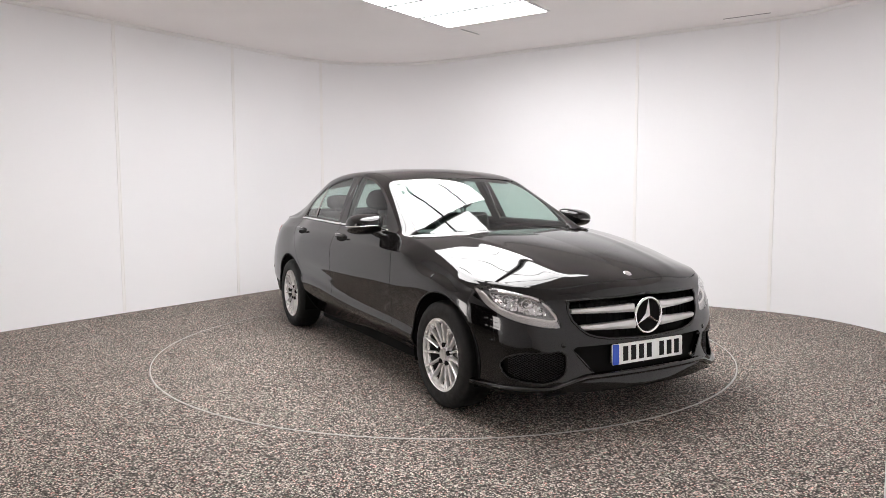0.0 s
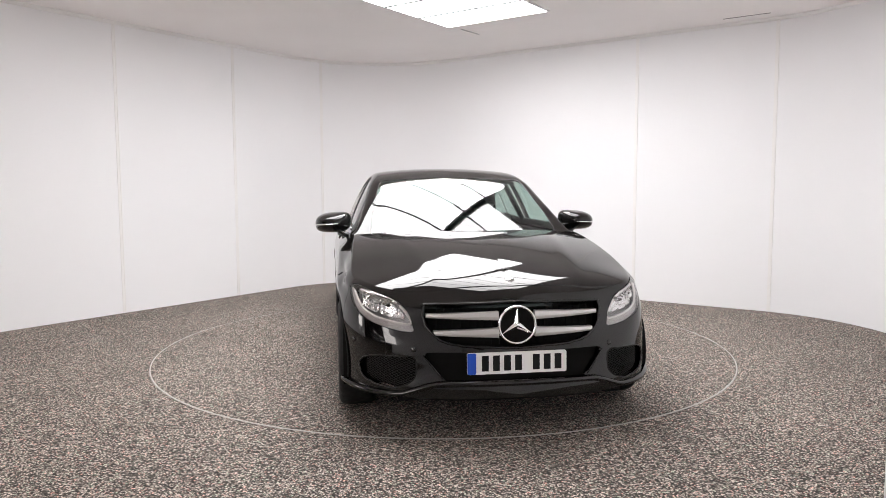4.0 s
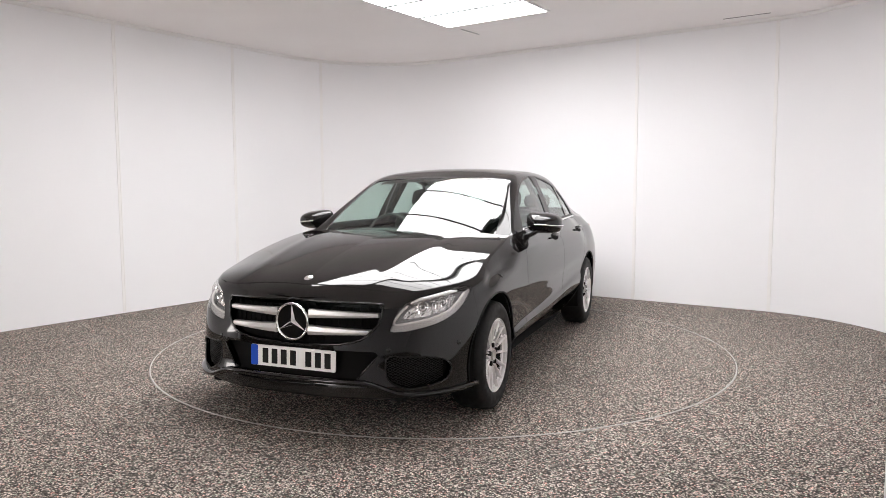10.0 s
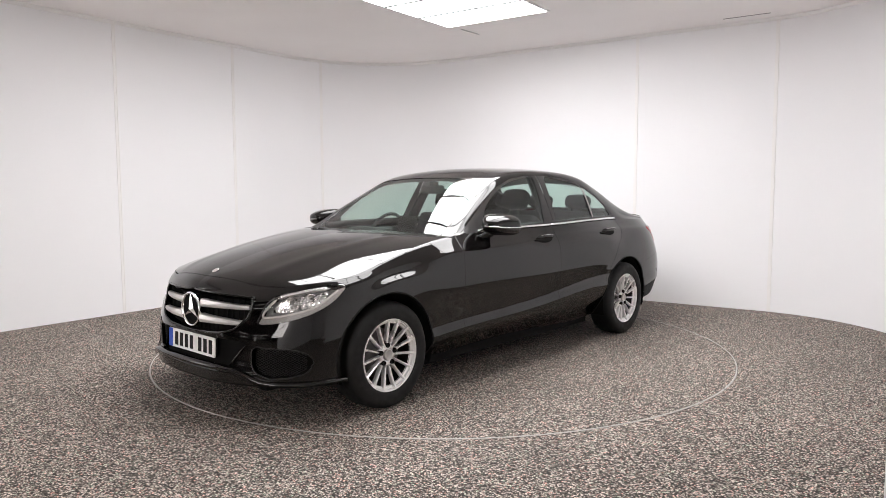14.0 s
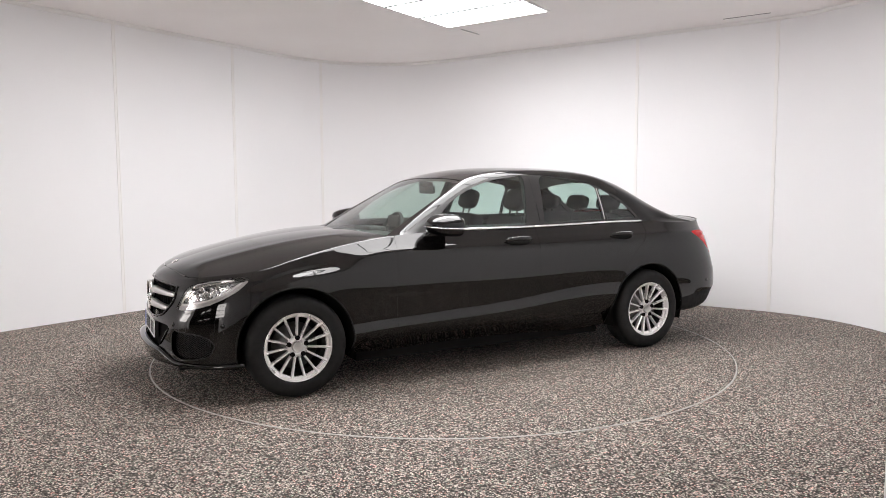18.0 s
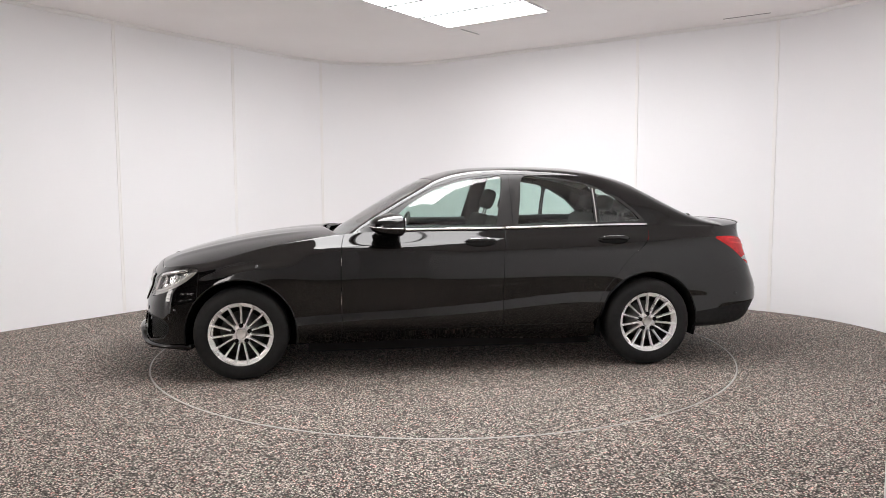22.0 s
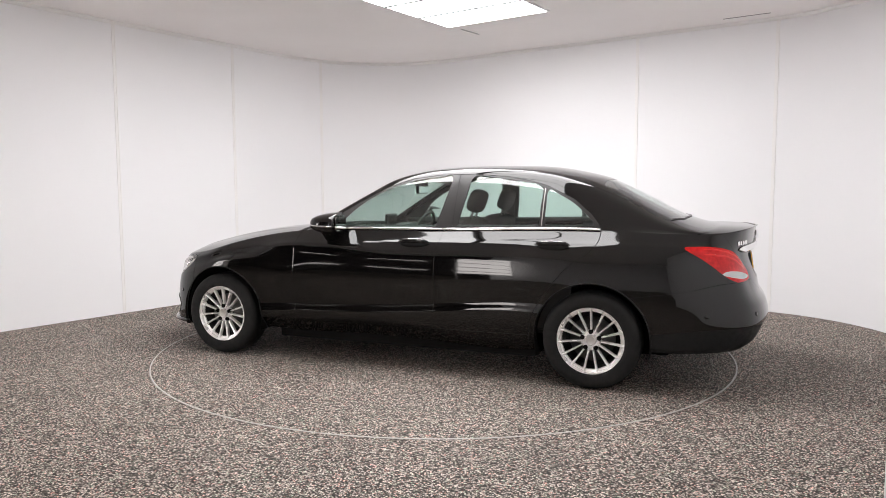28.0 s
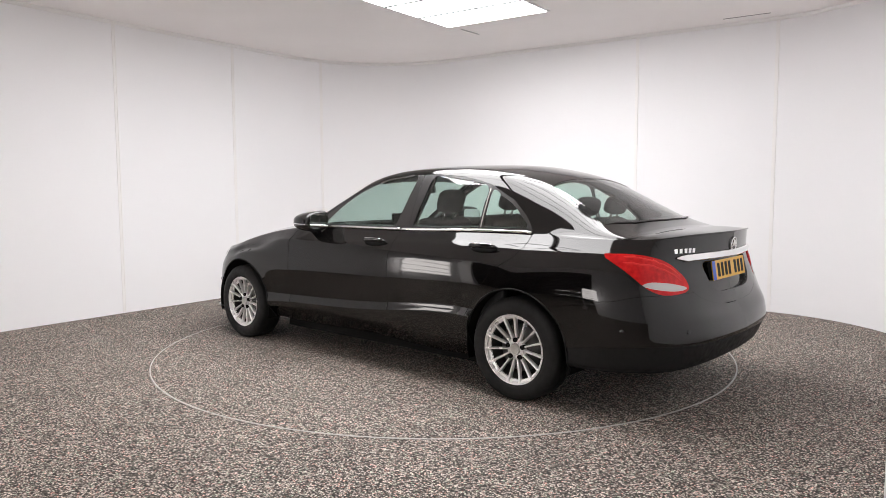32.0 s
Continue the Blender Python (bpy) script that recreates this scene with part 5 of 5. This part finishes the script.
# ---- wheels ----
def wheel(x, s):
    base = new("wheel")
    base.parent = CAR
    base.matrix_basis = Matrix.Translation((x, s * 0.79, HUB_Z)) @ (Matrix.Rotation(math.pi, 4, "Z") if s < 0 else Matrix.Identity(4))
    R = TYRE_R
    tyre = [(0.203, -0.095), (0.225, -0.104), (0.27, -0.106), (R - 0.02, -0.098), (R - 0.006, -0.084), (R, -0.06), (R + 0.001, 0), (R, 0.06), (R - 0.006, 0.084), (R - 0.018, 0.097), (0.278, 0.104), (0.262, 0.1065), (0.255, 0.106), (0.236, 0.1062), (0.222, 0.104), (0.214, 0.099), (0.207, 0.091)]
    part("tyre", lathe(tyre, 72), RUBBER, base, "black rubber tyre", True)
    q = 0.955
    rim = [(0.219, 0.085), (0.2225, 0.094), (0.2225, 0.0975), (0.2205, 0.099), (0.2172, 0.0975), (0.2162, 0.086), (0.2135, 0.086), (0.2125, 0.0925), (0.2070, 0.0915), (0.2060, 0.078), (0.2025, 0.076), (0.196, 0.074), (0.191, 0.066), (0.186, 0.0), (0.19, -0.09), (0.215, -0.095)]
    part("rim", lathe([(r * q, y) for r, y in rim], 72), ALLOY, base, "silver alloy rim")
    part("barrel", lathe([(0.1845, 0.070), (0.1808, 0.060), (0.177, 0.0), (0.177, -0.03), (0.02, -0.03)], 48), DARK_ALLOY, base, smooth=True)
    for k in range(15):
        a = 2 * math.pi * (k + 0.25) / 15
        bm = bmesh.new()
        rings = []
        for r, w, y in ((0.036, 0.0062, 0.071), (0.06, 0.0066, 0.072), (0.11, 0.007, 0.078), (0.16, 0.0074, 0.085), (0.190, 0.0080, 0.0895), (0.217, 0.0095, 0.097)):
            r *= q
            w *= 0.86
            rings.append([bm.verts.new((r, y - 0.030, -w * 1.1)), bm.verts.new((r, y - 0.007, -w)), bm.verts.new((r, y, -w * 0.35)), bm.verts.new((r, y, w * 0.35)), bm.verts.new((r, y - 0.007, w)), bm.verts.new((r, y - 0.030, w * 1.1))])
        for a_, b_ in zip(rings, rings[1:]):
            for i in range(6):
                bm.faces.new((a_[i], a_[(i + 1) % 6], b_[(i + 1) % 6], b_[i]))
        bm.faces.new(rings[-1])
        bmesh.ops.rotate(bm, verts=bm.verts, cent=(0, 0, 0), matrix=Matrix.Rotation(a, 3, "Y"))
        part("spoke", bm, ALLOY, base)
    hub = part("hub", lathe([(0.066, 0.048), (0.066, 0.062), (0.058, 0.0695), (0.038, 0.072), (0.036, 0.07), (0.036, 0.06)], 40), ALLOY, base, "silver hub", True)
    part("hub_cap", lathe([(0.0335, 0.06), (0.0335, 0.080), (0.031, 0.083), (0.027, 0.0825), (0.025, 0.080), (0.0005, 0.081)], 32), CAP_GREY, base, "round centre cap", True)
    for k in range(5):
        a = 2 * math.pi * (k + 0.25) / 5
        bm = lathe([(0.0145, 0.05), (0.0145, 0.0785), (0.0135, 0.0785), (0.013, 0.076), (0.0005, 0.076)], 14)
        bmesh.ops.translate(bm, verts=bm.verts, vec=(0.0555 * math.cos(a), 0.0, 0.0555 * math.sin(a)))
        part("bolt", bm, SHADOW_GAP, base, "dark bolt hole", True)
    part("brake_disc", lathe([(0.145, -0.002), (0.145, 0.010), (0.085, 0.010), (0.08, 0.03), (0.0005, 0.03)], 40), DISC, base, "steel brake disc", True)


for x in (AXLE, -AXLE):
    for s in (1, -1):
        wheel(x, s)
        bm = bmesh.new()
        rings = []
        for y in (0.52, 0.60, 0.872):
            ring = []
            for i in range(33):
                a = radians(-17 + 214 * i / 32)
                ring.append(bm.verts.new((x + (ARCH_R + 0.004) * math.cos(a), s * y, HUB_Z + (ARCH_R + 0.004) * math.sin(a))))
            rings.append(ring)
        for a, b in zip(rings, rings[1:]):
            for i in range(32):
                bm.faces.new((a[i], a[i + 1], b[i + 1], b[i]))
        bm.faces.new(rings[0])
        part("arch_liner", bm, SHADOW_GAP, CAR, "dark wheel-arch liner", True)

# ---- rolled edges of the wheel arches ----
for x in (AXLE, -AXLE):
    path = []
    for i in range(41):
        a = radians(-16 + 212 * i / 40)
        px, pz = x + (ARCH_R + 0.004) * math.cos(a), HUB_Z + (ARCH_R + 0.004) * math.sin(a)
        p, n = on_body(x=px, z=pz, near=(px, 0.88, pz), lift=-0.001)
        path.append((px, p.y, pz))
    for s in (1, -1):
        part("arch_lip", flipped(sweep(path, 0.010, 0.009, (0, 1, 0)), s), VALANCE, CAR, "dark rolled arch edge", True)

# ---- underbody ----
bm = bmesh.new()
box(bm, -0.02, 0, 0.185, 2.02, 1.44, 0.09, 0.01)
box(bm, 1.93, 0, 0.215, 0.28, 1.2, 0.06, 0.01)
box(bm, 1.36, 0, 0.26, 1.1, 1.1, 0.20, 0.01)
box(bm, -1.42, 0, 0.28, 0.9, 1.1, 0.20, 0.01)
box(bm, -2.0, 0, 0.31, 0.5, 1.1, 0.06, 0.01)
part("underbody", bm, SHADOW_GAP, CAR, "dark underbody trays")

# ---- cabin ----
def seat(x, y, w, rear=False):
    base = new("rear_seat" if rear else "front_seat")
    base.parent = CAR
    bm = bmesh.new()
    box(bm, x + 0.24, y, 0.50, 0.50, w, 0.18, 0.05, seg=3)
    part("cushion", bm, CLOTH, base, smooth=True)
    lean = Matrix.Translation((x, y, 0.55)) @ Matrix.Rotation(radians(-20), 4, "Y")
    bm = bmesh.new()
    box(bm, 0, 0, 0.25, 0.14, w, 0.56, 0.05, seg=3, m=lean)
    part("backrest", bm, CLOTH, base, smooth=True)
    for yy in ((-w * 0.33, 0, w * 0.33) if rear else (0,)):
        bm = bmesh.new()
        bmesh.ops.create_uvsphere(bm, u_segments=20, v_segments=12, radius=1.0)
        for v in bm.verts:
            v.co = [math.copysign(abs(c) ** 0.6, c) for c in v.co]
        k = 0.75 if rear else 1.0
        bmesh.ops.transform(bm, matrix=lean @ Matrix.Translation((0.01, yy, 0.665 - (0.035 if rear else 0))) @ Matrix.Diagonal((0.05, 0.125, 0.085 * k, 1)), verts=bm.verts)
        part("headrest", bm, CLOTH, base, smooth=True)
        for d in (-0.05, 0.05):
            bm = bmesh.new()
            box(bm, 0, yy + d, 0.55, 0.012, 0.012, 0.12, m=lean)
            part("headrest_post", bm, DISC, base)


seat(-0.28, 0.37, 0.50)
seat(-0.28, -0.37, 0.50)
seat(-1.20, 0.0, 1.22, True)
bm = bmesh.new()
box(bm, 0.60, 0, 0.86, 0.42, 1.34, 0.16, 0.05, seg=3)
box(bm, 0.44, -0.37, 0.94, 0.16, 0.34, 0.06, 0.025, seg=3)
box(bm, 0.30, 0, 0.62, 0.5, 0.26, 0.30, 0.04, seg=3)
box(bm, -0.2, 0, 0.50, 0.9, 0.24, 0.20, 0.03, seg=3)
part("dashboard", bm, DASH, CAR, "dark grained dashboard and console", True)
bm = bmesh.new()
box(bm, 0.385, 0.0, 1.0, 0.02, 0.20, 0.13, 0.01)
part("screen", bm, GLOSS_BLACK, CAR, "free-standing black dashboard screen")
wheel_at = Matrix.Translation((0.26, -0.37, 0.90)) @ Matrix.Rotation(radians(66), 4, "Y")
steer = new("steering_wheel")
steer.parent = CAR
bm = bmesh.new()
n, k = 40, 8
vs = [[bm.verts.new(wheel_at @ Vector(((0.182 + 0.014 * math.cos(2 * math.pi * j / k)) * math.cos(2 * math.pi * i / n), (0.182 + 0.014 * math.cos(2 * math.pi * j / k)) * math.sin(2 * math.pi * i / n), 0.014 * math.sin(2 * math.pi * j / k)))) for j in range(k)] for i in range(n)]
for i in range(n):
    for j in range(k):
        bm.faces.new((vs[i][j], vs[(i + 1) % n][j], vs[(i + 1) % n][(j + 1) % k], vs[i][(j + 1) % k]))
part("rim", bm, DASH, steer, smooth=True)
bm = bmesh.new()
box(bm, 0, 0, 0.01, 0.13, 0.16, 0.05, 0.03, m=wheel_at, seg=3)
box(bm, 0, 0.12, 0.0, 0.04, 0.14, 0.02, 0.006, m=wheel_at)
box(bm, 0, -0.12, 0.0, 0.04, 0.14, 0.02, 0.006, m=wheel_at)
box(bm, 0.12, 0, 0.0, 0.14, 0.04, 0.02, 0.006, m=wheel_at)
part("hub", bm, DASH, steer, smooth=True)
bm = bmesh.new()
box(bm, 0.10, 0.0, 1.262, 0.03, 0.24, 0.065, 0.02, seg=3)
inner = part("inner_mirror", bm, PLASTIC, CAR, "black rear-view mirror", True)
bm = bmesh.new()
box(bm, 0.083, 0.0, 1.262, 0.003, 0.22, 0.052, 0.001)
part("glass", bm, MIRROR, inner, "mirror glass")
bm = bmesh.new()
box(bm, 0.11, 0.0, 1.305, 0.10, 0.07, 0.04, 0.015)
part("mirror_stalk", bm, PLASTIC, CAR)
bm = bmesh.new()
box(bm, -1.70, 0, 0.965, 0.62, 1.26, 0.03, 0.01)
part("parcel_shelf", bm, CLOTH, CAR, "dark parcel shelf")
bm = bmesh.new()
box(bm, -0.45, 0, 0.33, 2.0, 1.5, 0.04)
part("cabin_floor", bm, CLOTH, CAR)
for s in (1, -1):
    bm = bmesh.new()
    box(bm, -0.33, s * 0.765, 0.64, 1.9, 0.05, 0.60, 0.02)
    part("door_lining", bm, DASH, CAR, "dark door lining")
    cap = [(x, y - 0.045, z + 0.004) for x, y, z in belt_path(0.56, -1.38, 24)]
    part("door_cap", flipped(sweep(cap, 0.05, 0.05, (0, 0, 1)), s), DASH, CAR, "dark padded door top", True)
    bm = flipped(sweep([(-0.40, 0.745, 0.96), (-0.425, 0.675, 1.10), (-0.45, 0.60, 1.25), (-0.465, 0.54, 1.36)], 0.11, 0.03, (1, 0, 0)), s)
    part("pillar_lining", bm, DASH, CAR)

# ---- wipers ----
for pts in ([(0.86, 0.60, 0.955), (0.86, 0.35, 0.968), (0.85, 0.10, 0.972), (0.845, -0.05, 0.972)], [(0.87, -0.05, 0.968), (0.85, -0.30, 0.968), (0.80, -0.58, 0.962)]):
    part("wiper", sweep(curve_pts(pts, 6), 0.014, 0.014, (0, 0, 1), 0.1), PLASTIC, CAR, "matt black wiper arm", True)


# ---- small dark markers on the fenders, seal at the foot of the rear screen ----
for s in (1, -1):
    p, n = on_body(x=1.31, z=0.76, near=(1.31, 0.876, 0.76), lift=0.001)
    bm = bmesh.new()
    box(bm, 0, 0, 0, 0.014, 0.030, 0.004, 0.0015)
    bmesh.ops.transform(bm, matrix=Matrix.Translation(p) @ n.to_track_quat("Z", "Y").to_matrix().to_4x4(), verts=bm.verts)
    part("side_marker", flipped(bm, s), MESH_BLACK, CAR, "small dark fender marker")
path = []
for i in range(33):
    y = -0.58 + 1.16 * i / 32
    x = float(np.interp(abs(y), [0.0, 0.35, 0.58], [-1.962, -1.938, -1.868]))
    p, n = on_body(x=x, y=abs(y), near=(x, abs(y), 1.07), lift=0.002)
    path.append((x, y, p.z))
part("rear_screen_seal", sweep(path, 0.016, 0.007, (1, 0, 0), 0.06), FRAME_BLACK, CAR, "satin black seal below the rear window", True)


# ---- what moves: the turntable turns steadily and carries the car round ----
def turn_at(t):
    return 5.643e-05 * t**3 + 1.2272e-03 * t**2 - 5.11136 * t - 60.769


def motions():
    stops = [0.0, 4.0, 8.0, 12.0, 16.0, 20.0, 24.0, 28.0, 32.0]
    walk(TURNTABLE, [(t, pose(0, 0, 0, 0, 0, turn_at(t))) for t in stops])
    walk(CAR, [(t, pose(0, 0, 0, 0, 0, turn_at(t)) @ pose(CAR_AT[0], CAR_AT[1], 0.0)) for t in stops])


motions()
